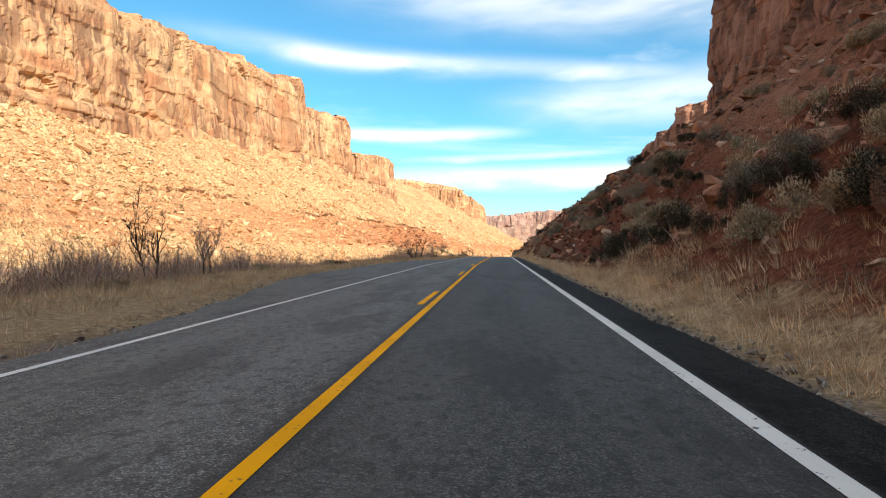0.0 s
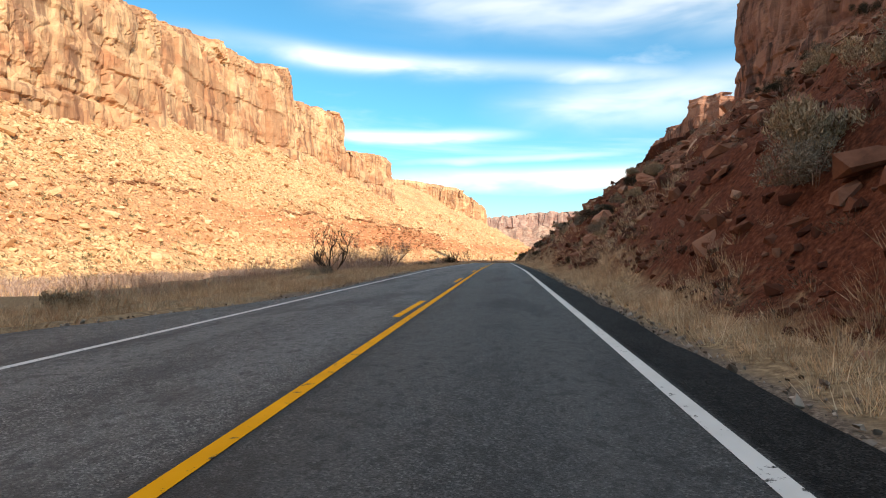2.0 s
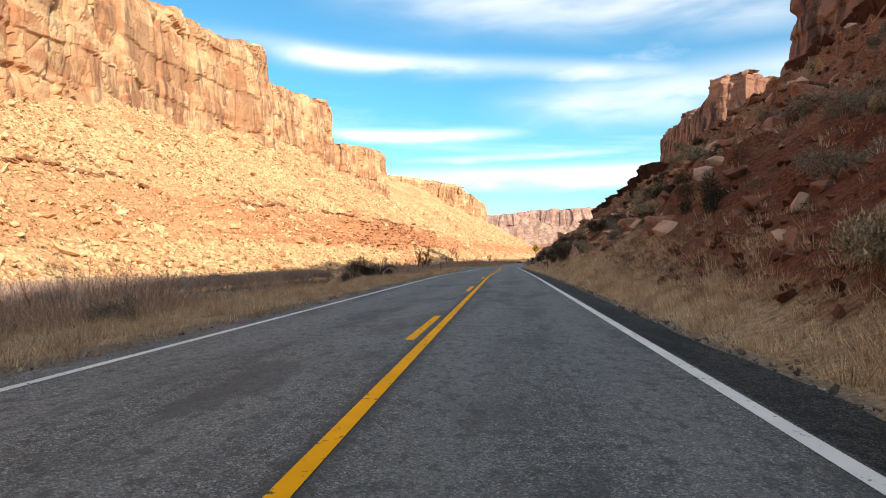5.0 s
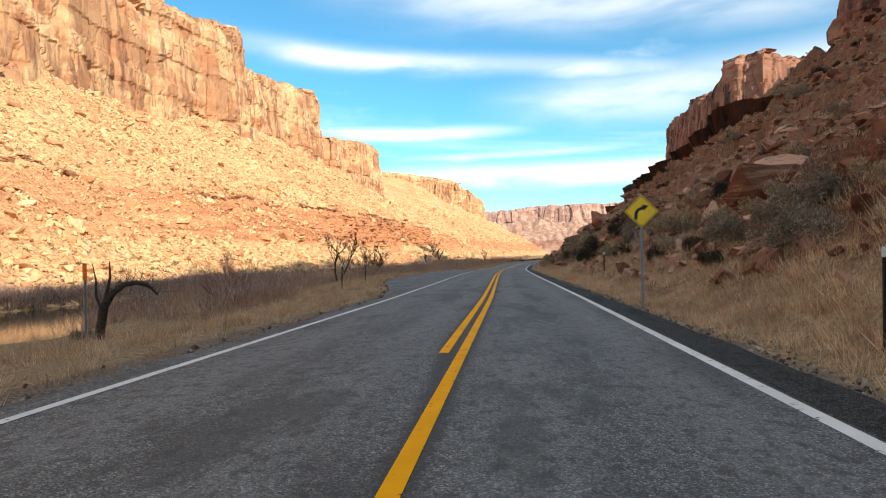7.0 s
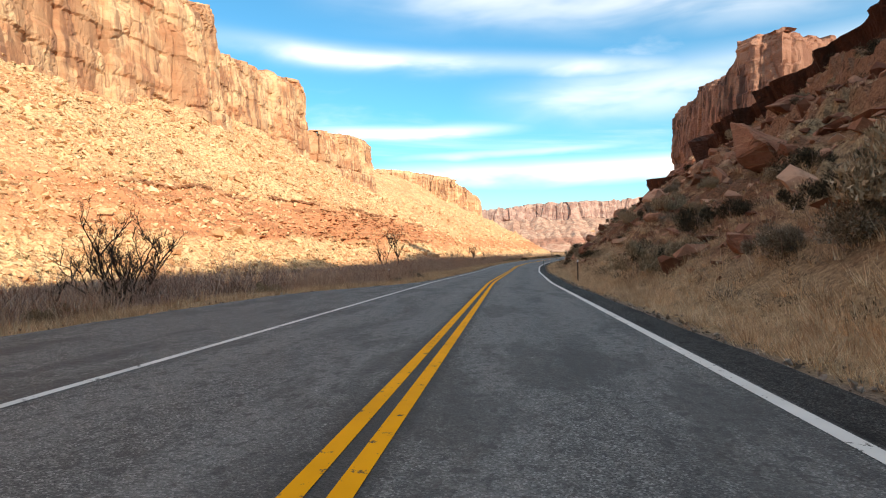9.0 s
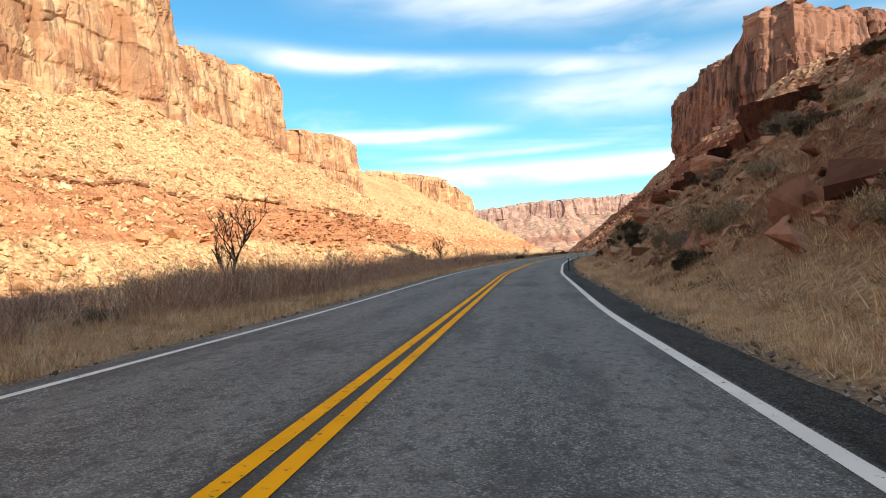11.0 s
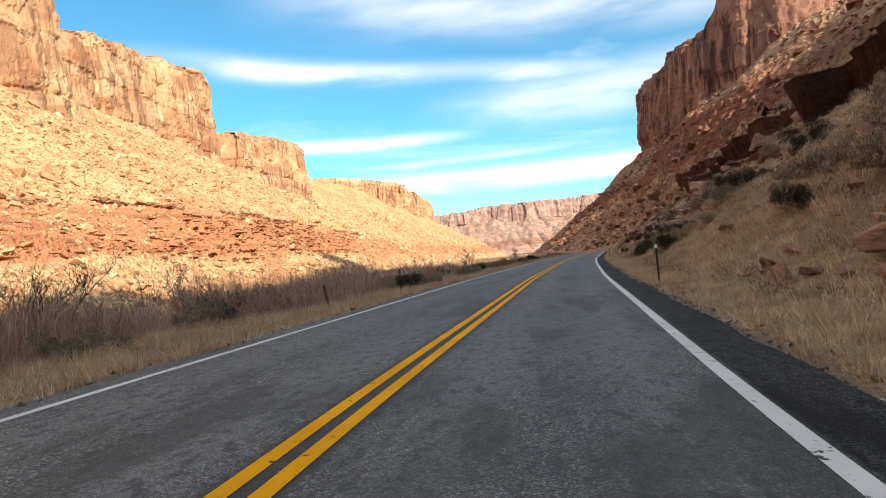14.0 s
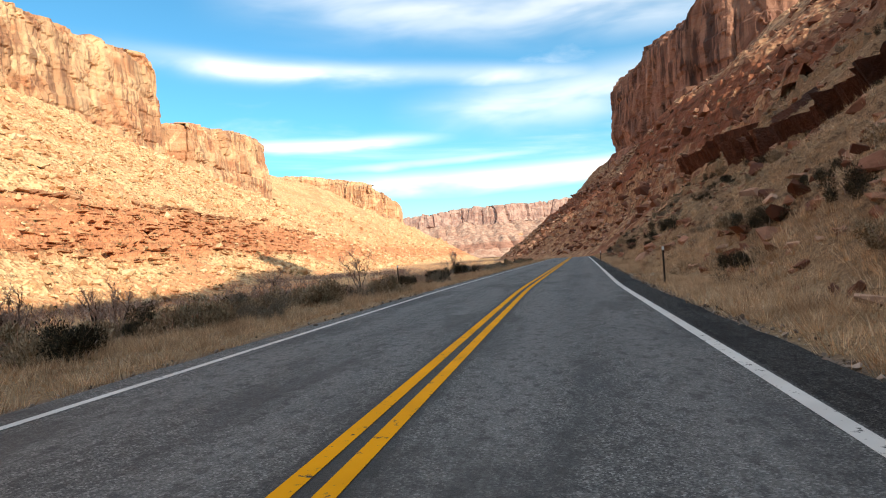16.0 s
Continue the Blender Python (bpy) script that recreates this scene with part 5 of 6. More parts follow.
# the blocks that lie low on the bank
for k, (x, y, size) in enumerate((
    (6.5, 97.0, 1.1), (5.8, 95.6, 1.2), (5.2, 91.1, 1.5), (4.8, 89.7, 0.8), (4.5, 91.0, 1.2), (6.2, 36.9, 0.9),
    (8.8, 30.6, 1.2), (7.2, 240.8, 0.9), (13.5, 274.9, 1.7), (19.5, 306.1, 1.4), (8.6, 240.5, 1.2), (9.2, 239.7, 1.5),
    (8.4, 240.8, 1.1), (7.4, 207.1, 1.2), (16.0, 292.1, 1.8), (15.6, 363.3, 2.0), (21.2, 370.7, 1.6), (76.7, 555.4, 2.2),
    (33.2, 437.4, 1.5), (9.4, 317.1, 1.6), (10.4, 321.4, 1.2),
)):
    boulder(x, y, 0.68 * size, 3 * k + 1, (k * 67) % 360, 8 + (k * 7) % 20, 0.75 + 0.05 * (k % 5))
r = random.Random(5)
for k in range(230):
    y = r.uniform(4, 520)
    u = 7.2 + 38 * r.random() ** 1.6
    boulder(float(ROAD_X(y)) + u, y, min(1.5 if u > 15 else 0.9, 0.5 * math.exp(r.gauss(0.05, 0.45)) * (1 + u / 40)), r.randrange(30), r.uniform(0, 360), r.uniform(0, 34), r.uniform(0.6, 1.0))


def leaf_cloud(seed, n, wide, tall, leaf, upright, hollow=0.2):
    """Small leaves in an uneven dome with gaps. Verts and triangles."""
    r = np.random.default_rng(seed)
    lobes = r.normal(0, 0.34, (11, 3)) * [wide, wide, 0.45 * tall] + [0, 0, 0.36 * tall]
    girth = r.uniform(0.45, 1.15, 11)
    pick = r.integers(0, 11, n)
    d = r.normal(0, 1, (n, 3))
    d /= np.linalg.norm(d, axis=1)[:, None]
    rad = (hollow + (1 - hollow) * r.random(n) ** 0.7)[:, None] * [0.32 * wide, 0.32 * wide, 0.42 * tall]
    c = lobes[pick] + d * rad * girth[pick][:, None]
    c[:, 2] = np.abs(c[:, 2]) + 0.03
    up = d * (1 - upright) + np.array([0, 0, 1.0]) * upright + r.normal(0, 0.35, (n, 3))
    up /= np.linalg.norm(up, axis=1)[:, None]
    side = np.cross(up, r.normal(0, 1, (n, 3)))
    side /= np.linalg.norm(side, axis=1)[:, None] + 1e-9
    ln = leaf * r.uniform(0.6, 1.4, n)[:, None]
    V = np.stack([c - side * ln * 0.20, c + side * ln * 0.20, c + up * ln], 1).reshape(-1, 3)
    return V, np.arange(3 * n).reshape(n, 3)


M_SAGE = islands_material("sage_leaves", [(0.0, (0.11, 0.086, 0.062)), (0.5, (0.235, 0.19, 0.138)), (1.0, (0.40, 0.325, 0.24))], 0.9, 3.0)
M_TAN = islands_material("tan_stalks", [(0.0, (0.20, 0.135, 0.082)), (0.5, (0.38, 0.275, 0.17)), (1.0, (0.56, 0.43, 0.285))], 0.9, 3.0)
M_DARKLEAF = islands_material("dark_green_leaves", [(0.0, (0.018, 0.015, 0.010)), (0.5, (0.042, 0.035, 0.022)), (0.85, (0.085, 0.070, 0.043)), (1.0, (0.24, 0.18, 0.11))], 0.85, 3.0)
SHRUBS = {}
for kind, mat, leaf, upright, wide, tall, n in (("sagebrush", M_SAGE, 0.048, 0.5, 1.0, 0.8, 7500), ("rabbitbrush", M_TAN, 0.075, 0.75, 1.0, 0.85, 7000), ("greasewood", M_DARKLEAF, 0.048, 0.5, 1.05, 0.9, 9500)):
    SHRUBS[kind] = []
    for k in range(4):
        V, F = leaf_cloud(300 + 7 * k + len(kind), n, wide, tall, leaf, upright)
        stems = twig_clump(330 + k + len(kind), 9, tall * 0.95, wide * 0.9, 0.010, 5)
        SHRUBS[kind].append((mesh_from("foliage", V, F, mat), mesh_from("woody_base", *stems, M_TWIG)))
SHRUB_LABELS = {"sagebrush": "rounded grey-green sagebrush on the rocky bank", "rabbitbrush": "dry tan rabbitbrush on the rocky bank", "greasewood": "dark brown-green twiggy shrub on the rocky bank"}


def shrub(kind, x, y, size, k, turn):
    ob = root(kind, x, y, float(ground_at(x, y)) - 0.04, SHRUB_LABELS[kind], "shrub", kind + " on the banks", turn)
    ob.scale = (size, size, size)
    foliage, stems = SHRUBS[kind][k % 4]
    part("foliage", foliage, ob)
    part("woody_base", stems, ob, "bare brown twigs")


for kind, x, y, size in (
    ("greasewood", 13.2, 345.5, 1.29), ("greasewood", 14.4, 347.5, 1.09), ("greasewood", 8.6, 236.5, 1.55), ("greasewood", 10.4, 238.0, 1.75), ("greasewood", 10.2, 282.0, 0.95), ("greasewood", 11.8, 285.5, 0.82),
    ("greasewood", 7.0, 213.8, 0.75), ("sagebrush", 6.7, 208.8, 1.1), ("sagebrush", 6.4, 105.0, 1.2), ("rabbitbrush", 6.8, 28.0, 1.4), ("sagebrush", 6.6, 17.5, 1.2), ("greasewood", 8.4, 15.0, 0.88),
    ("greasewood", 36.2, 463.0, 1.16), ("greasewood", 31.5, 438.0, 0.82), ("greasewood", 29.5, 434.5, 0.88), ("greasewood", 24.0, 409.5, 0.95), ("sagebrush", 26.0, 419.5, 1.2), ("greasewood", 7.8, 189.0, 1.22),
    ("rabbitbrush", 7.4, 253.0, 1.7), ("rabbitbrush", 9.0, 255.5, 1.5), ("greasewood", 12.5, 349.5, 0.75), ("sagebrush", 7.6, 226.0, 1.3), ("greasewood", -10.8, 182.0, 1.9), ("greasewood", -13.5, 52.0, 0.61),
    ("rabbitbrush", 7.2, 32.0, 1.2), ("sagebrush", 8.0, 36.0, 1.4), ("sagebrush", 9.8, 40.5, 1.5), ("sagebrush", 8.4, 66.0, 1.3), ("rabbitbrush", 10.2, 69.0, 1.5), ("sagebrush", 7.4, 62.0, 1.1),
):
    shrub(kind, x, y, size, int(y) % 4, (y * 37) % 360)
# shrubs beside the red cut
for kind, x, y, size in (
    ("greasewood", 5.0, 30.1, 1.10), ("greasewood", 4.8, 25.3, 1.00), ("greasewood", 4.4, 21.7, 1.60), ("rabbitbrush", 7.3, 28.1, 1.10),
    ("greasewood", 8.5, 30.6, 1.30), ("rabbitbrush", 5.4, 30.1, 1.00), ("rabbitbrush", 5.6, 26.4, 1.00), ("rabbitbrush", 5.7, 24.2, 1.30),
    ("sagebrush", 5.1, 28.0, 0.90), ("greasewood", 7.3, 100.3, 0.80), ("sagebrush", 6.0, 92.6, 1.35), ("greasewood", 4.5, 93.6, 0.75),
    ("greasewood", 7.2, 96.2, 1.20), ("sagebrush", 4.6, 95.7, 0.60),
):
    shrub(kind, x, y, 0.8 * size, int(y) % 4, (y * 53) % 360)
# shrubs past the river view
for kind, x, y, size in (
    ("greasewood", 5.3, 190.6, 1.70), ("greasewood", 4.8, 186.0, 1.90), ("rabbitbrush", 6.4, 191.5, 1.50), ("rabbitbrush", 6.1, 188.5, 1.30),
    ("sagebrush", 7.2, 206.6, 1.10), ("greasewood", 6.6, 217.5, 1.00), ("greasewood", 9.7, 245.6, 0.90), ("greasewood", 7.5, 244.7, 1.20),
    ("greasewood", 6.1, 235.1, 1.70), ("greasewood", 6.4, 234.7, 1.90), ("rabbitbrush", 8.1, 249.3, 1.30), ("greasewood", 8.0, 255.8, 1.00),
    ("greasewood", 6.6, 270.9, 0.90), ("greasewood", 8.6, 265.0, 1.10), ("greasewood", 8.8, 258.8, 1.30),
):
    shrub(kind, x, y, 0.8 * size, int(y) % 4, (y * 53) % 360)
# shrubs along the bend
for kind, x, y, size in (
    ("greasewood", 11.1, 334.2, 1.30), ("greasewood", 12.2, 340.3, 1.20), ("greasewood", 21.6, 373.5, 1.70), ("greasewood", 14.6, 359.0, 1.70),
    ("greasewood", 13.8, 362.6, 1.10), ("rabbitbrush", 14.7, 366.7, 1.00), ("greasewood", 19.4, 388.2, 1.20), ("greasewood", 24.2, 411.4, 1.10),
):
    shrub(kind, x, y, 0.8 * size, int(y) % 4, (y * 53) % 360)
# shrubs after the bend
for kind, x, y, size in (
    ("greasewood", 28.7, 428.4, 1.30), ("greasewood", 25.1, 421.4, 1.60), ("greasewood", 28.0, 429.9, 1.00), ("greasewood", 30.0, 439.3, 1.20),
    ("greasewood", 37.6, 470.2, 1.20), ("rabbitbrush", 27.1, 429.9, 1.00), ("greasewood", 24.8, 418.8, 1.30), ("greasewood", 27.5, 436.5, 1.00),
):
    shrub(kind, x, y, 0.8 * size, int(y) % 4, (y * 53) % 360)
r = random.Random(11)
for k in range(320):
    y = r.uniform(2, 545)
    u = 6.7 + 42 * r.random() ** 1.35
    kind = r.choices(("sagebrush", "rabbitbrush", "greasewood"), (4, 3.6, 3.2))[0]
    shrub(kind, float(ROAD_X(y)) + u, y, r.uniform(0.45, 1.25) * (1 + u / 90), k, r.uniform(0, 360))
for k in range(240):
    y = r.uniform(4, 540)
    u = 6.0 + 1.2 * float(smooth(np.array(y), 300, 350)) + 9.0 * r.random()
    kind = r.choices(("sagebrush", "rabbitbrush", "greasewood"), (3, 3.2, 4))[0]
    shrub(kind, float(ROAD_X(y)) + u, y, r.uniform(0.55, 1.35), k, r.uniform(0, 360))
for k in range(60):
    y = r.uniform(2, 400)
    u = float(asphalt_left(y)) + r.uniform(4.0, 11.0)
    shrub(r.choice(("sagebrush", "rabbitbrush")), float(ROAD_X(y)) - u, y, r.uniform(0.5, 1.0), k, r.uniform(0, 360))
for k in range(150):
    y = r.uniform(392, 548)
    u = float(asphalt_left(y)) + 3.2 + 13.0 * r.random()
    shrub(r.choices(("sagebrush", "rabbitbrush", "greasewood"), (4, 4, 2))[0], float(ROAD_X(y)) - u, y, r.uniform(0.6, 1.35), k, r.uniform(0, 360))


# bare trees on the river bank
def tube(path, radii, sides, V, F):
    path, k = np.array(path), len(V)
    d = np.gradient(path, axis=0)
    d /= np.linalg.norm(d, axis=1)[:, None] + 1e-9
    ref = np.array([0.31, 0.88, 0.35])
    p = np.cross(d, ref)
    p /= np.linalg.norm(p, axis=1)[:, None] + 1e-9
    q = np.cross(d, p)
    for i in range(len(path)):
        for m in range(sides):
            a = 2 * np.pi * m / sides
            V.append(path[i] + radii[i] * (p[i] * np.cos(a) + q[i] * np.sin(a)))
    for i in range(len(path) - 1):
        for m in range(sides):
            n2 = (m + 1) % sides
            F.append([k + i * sides + m, k + i * sides + n2, k + (i + 1) * sides + n2, k + (i + 1) * sides + m])


def bare_tree(x, y, height, stems, spread, seed, label, thick=0.10, arch=0.0):
    """A leafless tree: bent tapering stems, boughs and twigs."""
    r = np.random.default_rng(seed)
    TV, TF, CV, CF = [], [], [], []

    def grow(start, way, length, rad, level):
        n = 6 if level < 2 else 4
        pts, d = [start], way / np.linalg.norm(way)
        for i in range(n):
            pull = np.array([arch * 0.9, 0, -0.30 if arch and i > 2 else 0.0]) if level == 0 and arch else np.array([0, 0, 0.10])
            d = d + r.normal(0, 0.17 + 0.05 * level, 3) + pull * (0.4 if level == 0 else 1)
            d /= np.linalg.norm(d)
            pts.append(pts[-1] + d * length / n)
        rr = np.linspace(rad, rad * 0.38, len(pts))
        tube(pts, rr, 6 if level == 0 else 4 if level == 1 else 3, TV if level == 0 else CV, TF if level == 0 else CF)
        if level >= 4 or rad < 0.004:
            return
        for _ in range((5, 4, 4, 3)[level]):
            t = r.uniform(0.30, 1.0) * (len(pts) - 1)
            i = min(int(t), len(pts) - 2)
            s0 = pts[i] + (pts[i + 1] - pts[i]) * (t - i)
            a = r.uniform(0, 2 * np.pi)
            side = np.array([np.cos(a), np.sin(a), 0.35])
            w = (pts[i + 1] - pts[i]) / (length / n) * 0.75 + side * r.uniform(0.45, 0.95) + np.array([0, 0, 0.25])
            grow(s0, w, length * r.uniform(0.38, 0.62), rad * r.uniform(0.46, 0.64), level + 1)

    for k in range(stems):
        a = 2 * np.pi * k / stems + r.uniform(-0.5, 0.5)
        way = np.array([np.cos(a) * spread, np.sin(a) * spread, 1.0])
        grow(np.array([np.cos(a) * 0.12, np.sin(a) * 0.12, -0.15]), way, height * r.uniform(0.55, 0.80), thick * r.uniform(0.7, 1.1), 0)
    ob = root("bare_tree", x, y, float(ground_at(x, y)), label, "tree", "bare trees on the river bank")
    part("trunk", mesh_from("trunk", TV, TF, M_BARK, None, False), ob, "dark twisted trunk")
    part("crown", mesh_from("crown", CV, CF, M_BARK if thick > 0.07 else M_TWIG, None, False), ob, "leafless crown of thin twigs")


for x, y, h, stems, spread, seed, thick, arch, label in (
    (-17.2, 29.7, 4.4, 2, 0.25, 1, 0.10, 0, "tall dark leafless tree on the river bank"), (-16.6, 34.4, 4.3, 3, 0.34, 2, 0.055, 0, "dark leafless tree with several stems"),
    (-17.4, 24.7, 2.7, 6, 0.55, 3, 0.028, 0, "small spreading leafless tree"), (-21.0, 27.8, 2.6, 5, 0.45, 4, 0.026, 0, "small spreading leafless tree"),
    (-14.6, 107.7, 4.4, 4, 0.5, 5, 0.09, 0, "dark bushy leafless tree above the river"), (-13.8, 132.5, 4.6, 6, 0.7, 6, 0.06, 0, "wide leafless tree with fanning branches"),
    (-23.5, 148.0, 5.0, 8, 0.8, 7, 0.055, 0, "wide leafless tree with fanning branches"), 
    (-17.4, 227.6, 3.4, 6, 0.7, 9, 0.05, 0, "bushy leafless tree above the river"), (-14.3, 242.5, 4.4, 2, 0.4, 10, 0.09, 0, "leafless tree with upswept branches"),
    (-17.2, 270.0, 4.9, 9, 0.75, 11, 0.08, 0, "big many-stemmed leafless tree"), (-17.9, 265.0, 2.2, 1, 0.2, 12, 0.09, 0.3, "crooked little dead tree"),
    (-14.2, 358.3, 3.6, 4, 0.5, 13, 0.05, 0, "small pale leafless tree"), (-13.9, 333.4, 6.6, 1, 0.12, 14, 0.15, 0, "tall dark forked leafless tree"),
    (-18.0, 341.0, 6.4, 2, 0.22, 15, 0.12, 0, "tall leafless tree leaning to one side"), (-4.7, 383.0, 4.6, 3, 0.5, 16, 0.08, 0, "leafless tree with upswept branches"),
    (-11.6, 430.0, 4.0, 4, 0.55, 17, 0.07, 0, "spreading leafless tree above the river"), (-12.0, 404.0, 4.8, 3, 0.6, 18, 0.09, 0, "spreading leafless tree above the river"), (-8.0, 394.7, 3.4, 2, 0.5, 19, 0.10, 0.3, "crooked dark leafless tree"),
    (-1.6, 397.5, 3.0, 4, 0.5, 20, 0.06, 0, "small dark leafless tree"), (3.4, 448.5, 2.5, 5, 0.8, 21, 0.07, 0, "low spreading dead tree"), (8.5, 460.2, 2.4, 5, 0.7, 22, 0.05, 0, "low spreading dead tree"),
    (11.9, 480.4, 3.6, 4, 0.5, 23, 0.06, 0, "leafless tree with upswept branches"), (6.5, 437.0, 2.6, 4, 0.6, 24, 0.07, 0, "low dark dead tree"), (22.0, 505.0, 3.2, 4, 0.5, 25, 0.06, 0, "small leafless tree above the river"),
):
    bare_tree(x, y, h, stems, spread, seed, label, thick, arch)


def arched_tree(x, y):
    """A dark bare tree whose stem bows over to one side."""
    r = np.random.default_rng(8)
    TV, TF, CV, CF = [], [], [], []
    stem = np.array([(0, 0, -0.3), (0.04, 0, 0.35), (0.10, 0.05, 0.8), (0.18, 0, 1.25), (0.50, 0.05, 1.72), (0.95, 0, 2.02), (1.42, -0.05, 2.10), (1.85, 0, 1.94), (2.15, 0.03, 1.62)])
    tube(stem, [0.20, 0.17, 0.16, 0.17, 0.12, 0.10, 0.085, 0.06, 0.03], 7, TV, TF)
    tube([(0.18, 0, 1.2), (0.26, 0.05, 1.75), (0.42, 0, 2.3), (0.40, 0, 2.9)], [0.09, 0.07, 0.045, 0.02], 5, TV, TF)
    tube([(0.12, 0, 1.0), (-0.12, 0.05, 1.6), (-0.10, 0, 2.2), (-0.22, 0, 2.8)], [0.06, 0.05, 0.03, 0.015], 5, TV, TF)
    for _ in range(90):
        i = r.integers(2, 8)
        p = stem[i] + (stem[min(i + 1, 8)] - stem[i]) * r.random()
        d = np.array([r.normal(0, 0.35), r.normal(0, 0.35), r.uniform(-0.2, 1.0)])
        ln = r.uniform(0.3, 1.2)
        q = p + d * ln * 0.5
        tube([p, q, q + (d + r.normal(0, 0.3, 3)) * ln * 0.5], [0.014, 0.009, 0.003], 3, CV, CF)
    ob = root("bare_tree", x, y, float(ground_at(x, y)), "dark leafless tree arching over sideways", "tree", "bare trees on the river bank", 8)
    part("trunk", mesh_from("trunk", TV, TF, M_BARK, None, False), ob, "dark bowed trunk")
    part("crown", mesh_from("crown", CV, CF, M_BARK, None, False), ob, "thin bare twigs")


arched_tree(-15.2, 211.4)


# roadside posts and the sign
def box_mesh(name, size, mat, bevel=0.004, at=(0, 0, 0)):
    bm = bmesh.new()
    bmesh.ops.create_cube(bm, size=1.0)
    for v in bm.verts:
        v.co = Vector((v.co.x * size[0] + at[0], v.co.y * size[1] + at[1], v.co.z * size[2] + at[2]))
    bmesh.ops.bevel(bm, geom=list(bm.edges), offset=min(bevel, min(size) * 0.3), segments=2, affect="EDGES")
    me = bpy.data.meshes.new(name)
    bm.to_mesh(me)
    bm.free()
    me.materials.append(mat)
    return me


def channel_mesh(name, height, wide, deep, mat, z0=-0.3):
    """A hat-shaped steel channel, as sign posts have."""
    t = 0.006
    prof = [(-wide, 0), (-wide * 0.55, 0), (-wide * 0.35, deep), (wide * 0.35, deep), (wide * 0.55, 0), (wide, 0), (wide, t), (wide * 0.62, t), (wide * 0.40, deep + t), (-wide * 0.40, deep + t), (-wide * 0.62, t), (-wide, t)]
    n = len(prof)
    V = [(a, b, z) for z in (z0, height) for a, b in prof]
    F = [[i, (i + 1) % n, n + (i + 1) % n, n + i] for i in range(n)]
    me = mesh_from(name, V, F, mat)
    return me


M_STEEL = plain("galvanised_steel", (0.30, 0.30, 0.30), 0.5, 0.5, 0.8, 0.2, 12.0)
M_DARKSTEEL = plain("rusty_brown_steel", (0.055, 0.040, 0.032), 0.75, 0.3, 0.2, 0.4, 14.0, 0.004)
M_REFLECT = plain("white_reflector", (0.72, 0.72, 0.70), 0.35, 0.5, 0.0, 0.08, 20.0)
M_ORANGE = plain("orange_marker", (0.85, 0.16, 0.02), 0.5, 0.4, 0.0, 0.15, 15.0)
M_SIGN = plain("yellow_sign_face", (0.95, 0.60, 0.01), 0.45, 0.5, 0.0, 0.05, 5.0)
M_BLACK = plain("black_sign_ink", (0.018, 0.018, 0.018), 0.5, 0.4, 0.0, 0.2, 8.0)
M_WOOD = plain("weathered_wood", (0.13, 0.10, 0.075), 0.9, 0.2, 0.0, 0.4, 10.0, 0.01)


def marker_post(x, y, tall=1.15, lean=2.0, colour="white"):
    ob = root("marker_post", x, y, float(ground_at(x, y)) - 0.02, ("dark steel roadside post with a white reflector" if colour == "white" else "grey steel roadside post with an orange top"), "post", "roadside marker posts", random.Random(int(x * 10 + y)).uniform(-8, 8), lean)
    part("pole", channel_mesh("pole", tall, 0.032, 0.022, M_DARKSTEEL if colour == "white" else M_STEEL), ob)
    if colour == "white":
        part("reflector", box_mesh("reflector", (0.085, 0.008, 0.12), M_REFLECT, 0.003, (0, -0.006, tall - 0.03)), ob, "white reflector plate")
    else:
        part("marker", box_mesh("marker", (0.10, 0.012, 0.36), M_ORANGE, 0.004, (0, -0.008, tall - 0.16)), ob, "orange marker blade")


for x, y, lean in ((4.4, 38.2, 1), (3.2, 134.8, -2), (4.1, 196.9, 1), (5.2, 223.4, 2), (4.5, 276.0, -1), (6.7, 333.0, 3), (11.4, 364.2, 1), (16.1, 390.5, -3), (26.3, 439.0, 1), (35.0, 478.0, 2)):
    marker_post(x, y, 1.18, lean)
marker_post(-8.7, 201.4, 1.75, 1, "orange")
for x, y, lean in ((-13.1, 66.5, 2), (-8.8, 222.4, -1), (-9.4, 231.0, 2), (-10.4, 303.0, 1), (-6.1, 355.7, 1), (-1.9, 371.5, -2), (7.0, 401.4, 2), (17.0, 452.6, 1)):
    marker_post(x, y, 1.35, lean)
stump = tagged(new("wooden_post", box_mesh("wooden_post", (0.11, 0.11, 1.1), M_WOOD, 0.015, (0, 0, 0.45))), "leaning grey weathered wooden post in dry grass", "post")
stump.matrix_basis = pose(4.5, 396.2, float(ground_at(4.5, 396.2)), 3, -9, 20)


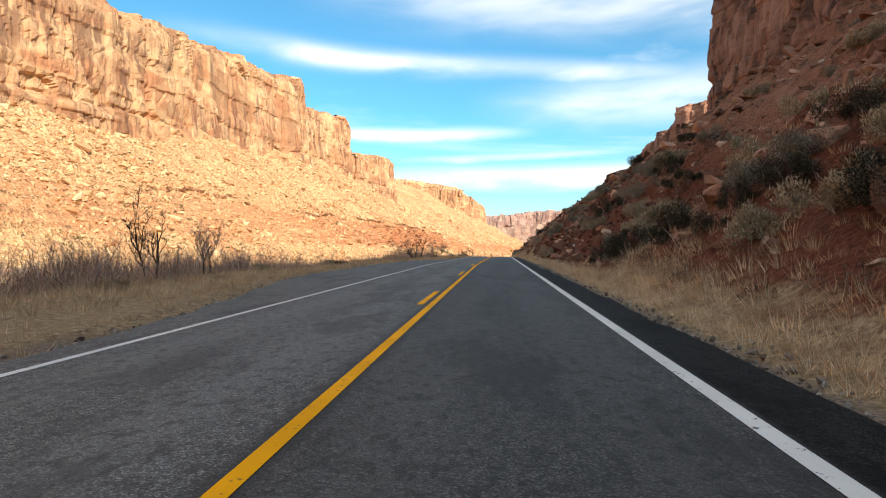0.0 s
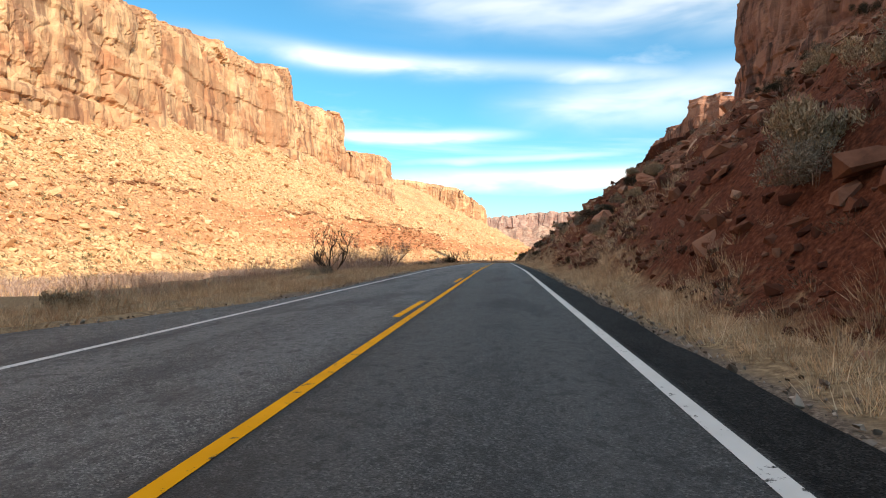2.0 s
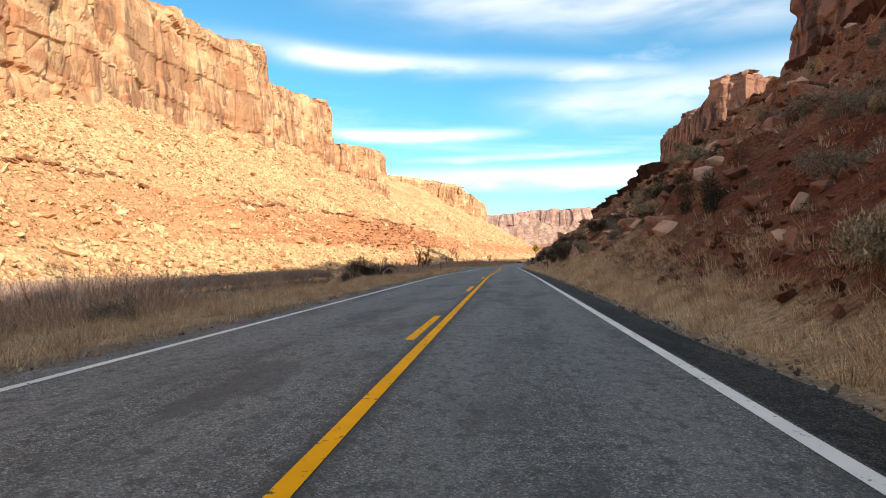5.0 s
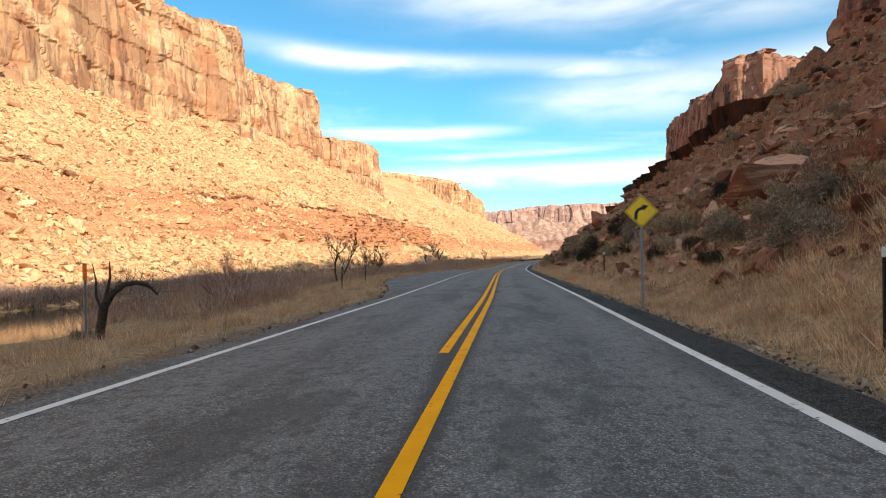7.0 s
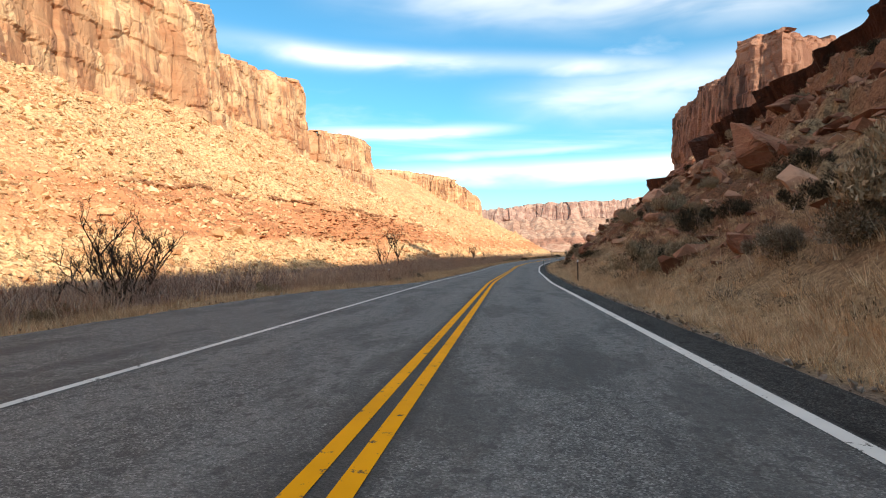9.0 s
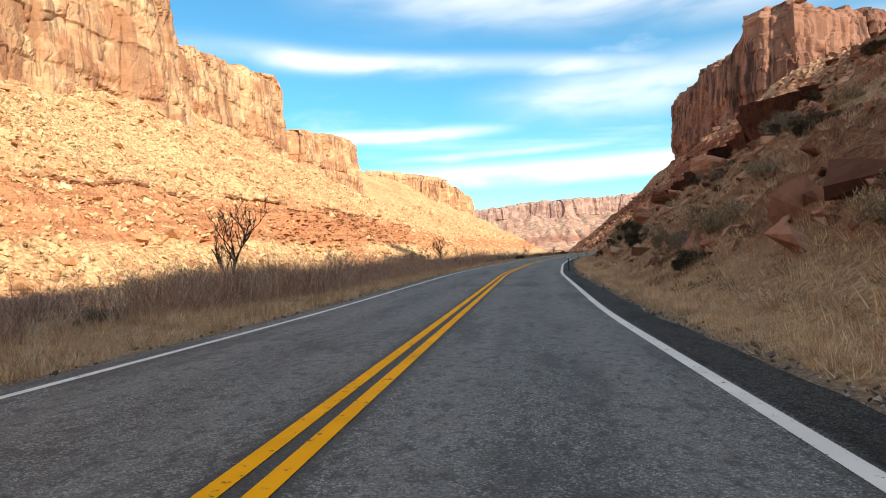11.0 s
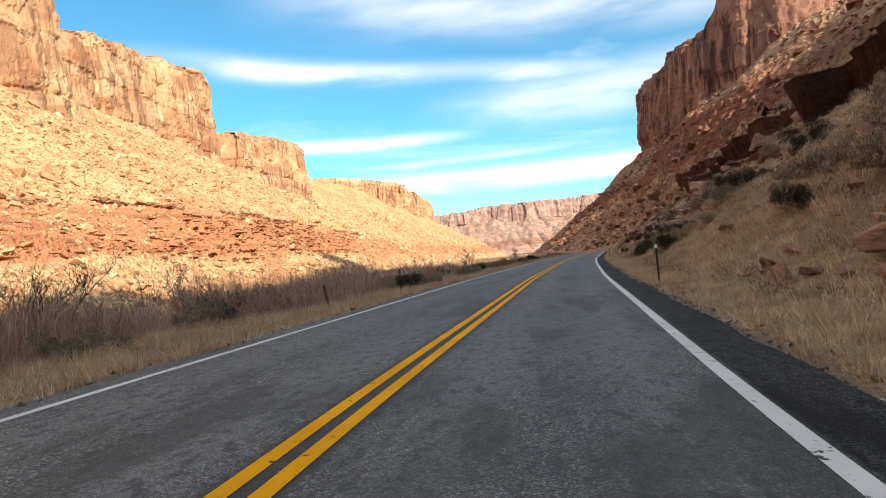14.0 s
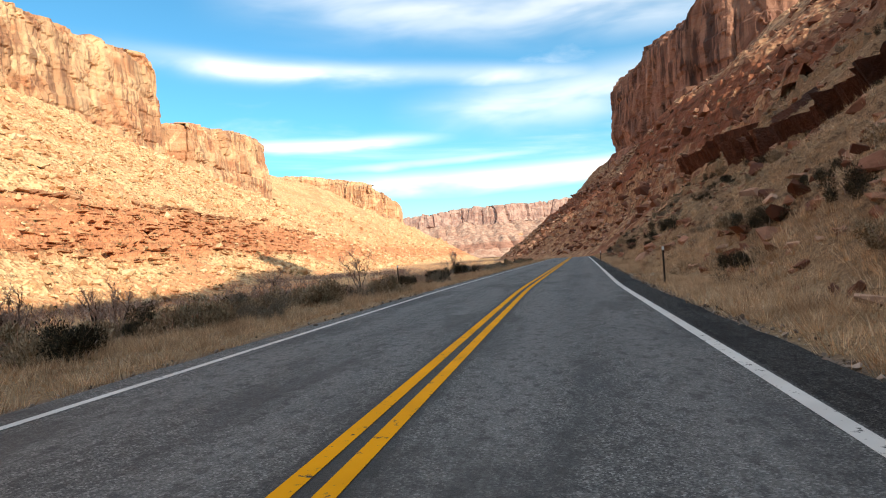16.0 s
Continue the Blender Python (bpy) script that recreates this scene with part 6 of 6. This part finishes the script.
def diamond(half, corner, z, yoff, thick, name, mat):
    """A square plate on its corner, with rounded corners."""
    pts = []
    for k in range(4):
        a = math.pi / 2 * k
        tip = Vector((math.cos(a), math.sin(a))) * half
        for s in (-1, 0, 1):
            b = a + s * math.pi / 4 * 0.9
            c = tip * (1 - corner / half * 1.2)
            pts.append(c + Vector((math.cos(b), math.sin(b))) * corner * 0.9)
    n = len(pts)
    V = [(p.x, yoff + d, z + p.y) for d in (0, thick) for p in pts] + [(0, yoff, z), (0, yoff + thick, z)]
    F = []
    for i in range(n):
        j = (i + 1) % n
        F += [[i, j, 2 * n], [n + j, n + i, 2 * n + 1], [i, n + i, j], [j, n + i, n + j]]
    return mesh_from(name, V, F, mat)


def arrow_mesh(z, yoff, s):
    """The bent arrow of the sign: a stem that turns to the right, with a head."""
    path = [(-0.16, -0.24), (-0.16, -0.10), (-0.14, -0.02), (-0.08, 0.05), (0.00, 0.085), (0.07, 0.11)]
    V, F = [], []
    for i, (a, b) in enumerate(path):
        p0, p1 = Vector(path[max(i - 1, 0)]), Vector(path[min(i + 1, len(path) - 1)])
        d = (p1 - p0).normalized()
        nrm = Vector((-d.y, d.x)) * 0.045
        for q in (Vector((a, b)) + nrm, Vector((a, b)) - nrm):
            V.append((q.x * s, yoff, z + q.y * s))
    for i in range(len(path) - 1):
        F.append([2 * i, 2 * i + 1, 2 * i + 3, 2 * i + 2])
    k = len(V)
    for a, b in ((0.02, 0.20), (0.06, 0.01), (0.21, 0.16), (0.21, 0.16)):
        V.append((a * s, yoff, z + b * s))
    F.append([k, k + 1, k + 2, k + 3])
    back = len(V)
    V += [(a, b + 0.003, c) for a, b, c in V]
    F += [[i + back for i in reversed(f)] for f in F]
    return mesh_from("arrow", V, F, M_BLACK)


zs = float(ground_at(3.5, 206.5))
sign = root("road_sign", 3.5, 206.5, zs, "yellow diamond warning sign with a black right-curve arrow", "road sign", turn=-3)
C = 3.08 - zs
plate = part("panel", diamond(0.445, 0.06, C, -0.03, 0.006, "panel", M_SIGN), sign, "yellow diamond plate")
rim = diamond(0.415, 0.055, C, -0.0335, 0.002, "border", M_BLACK)
part("border", rim, plate, "thin black border line")
part("face", diamond(0.395, 0.05, C, -0.0375, 0.002, "face", M_SIGN), plate)
part("arrow", arrow_mesh(C, -0.0425, 0.9), plate, "black curve arrow")
part("pole", channel_mesh("pole", C + 0.30, 0.034, 0.022, M_STEEL), sign, "thin galvanised steel pole")
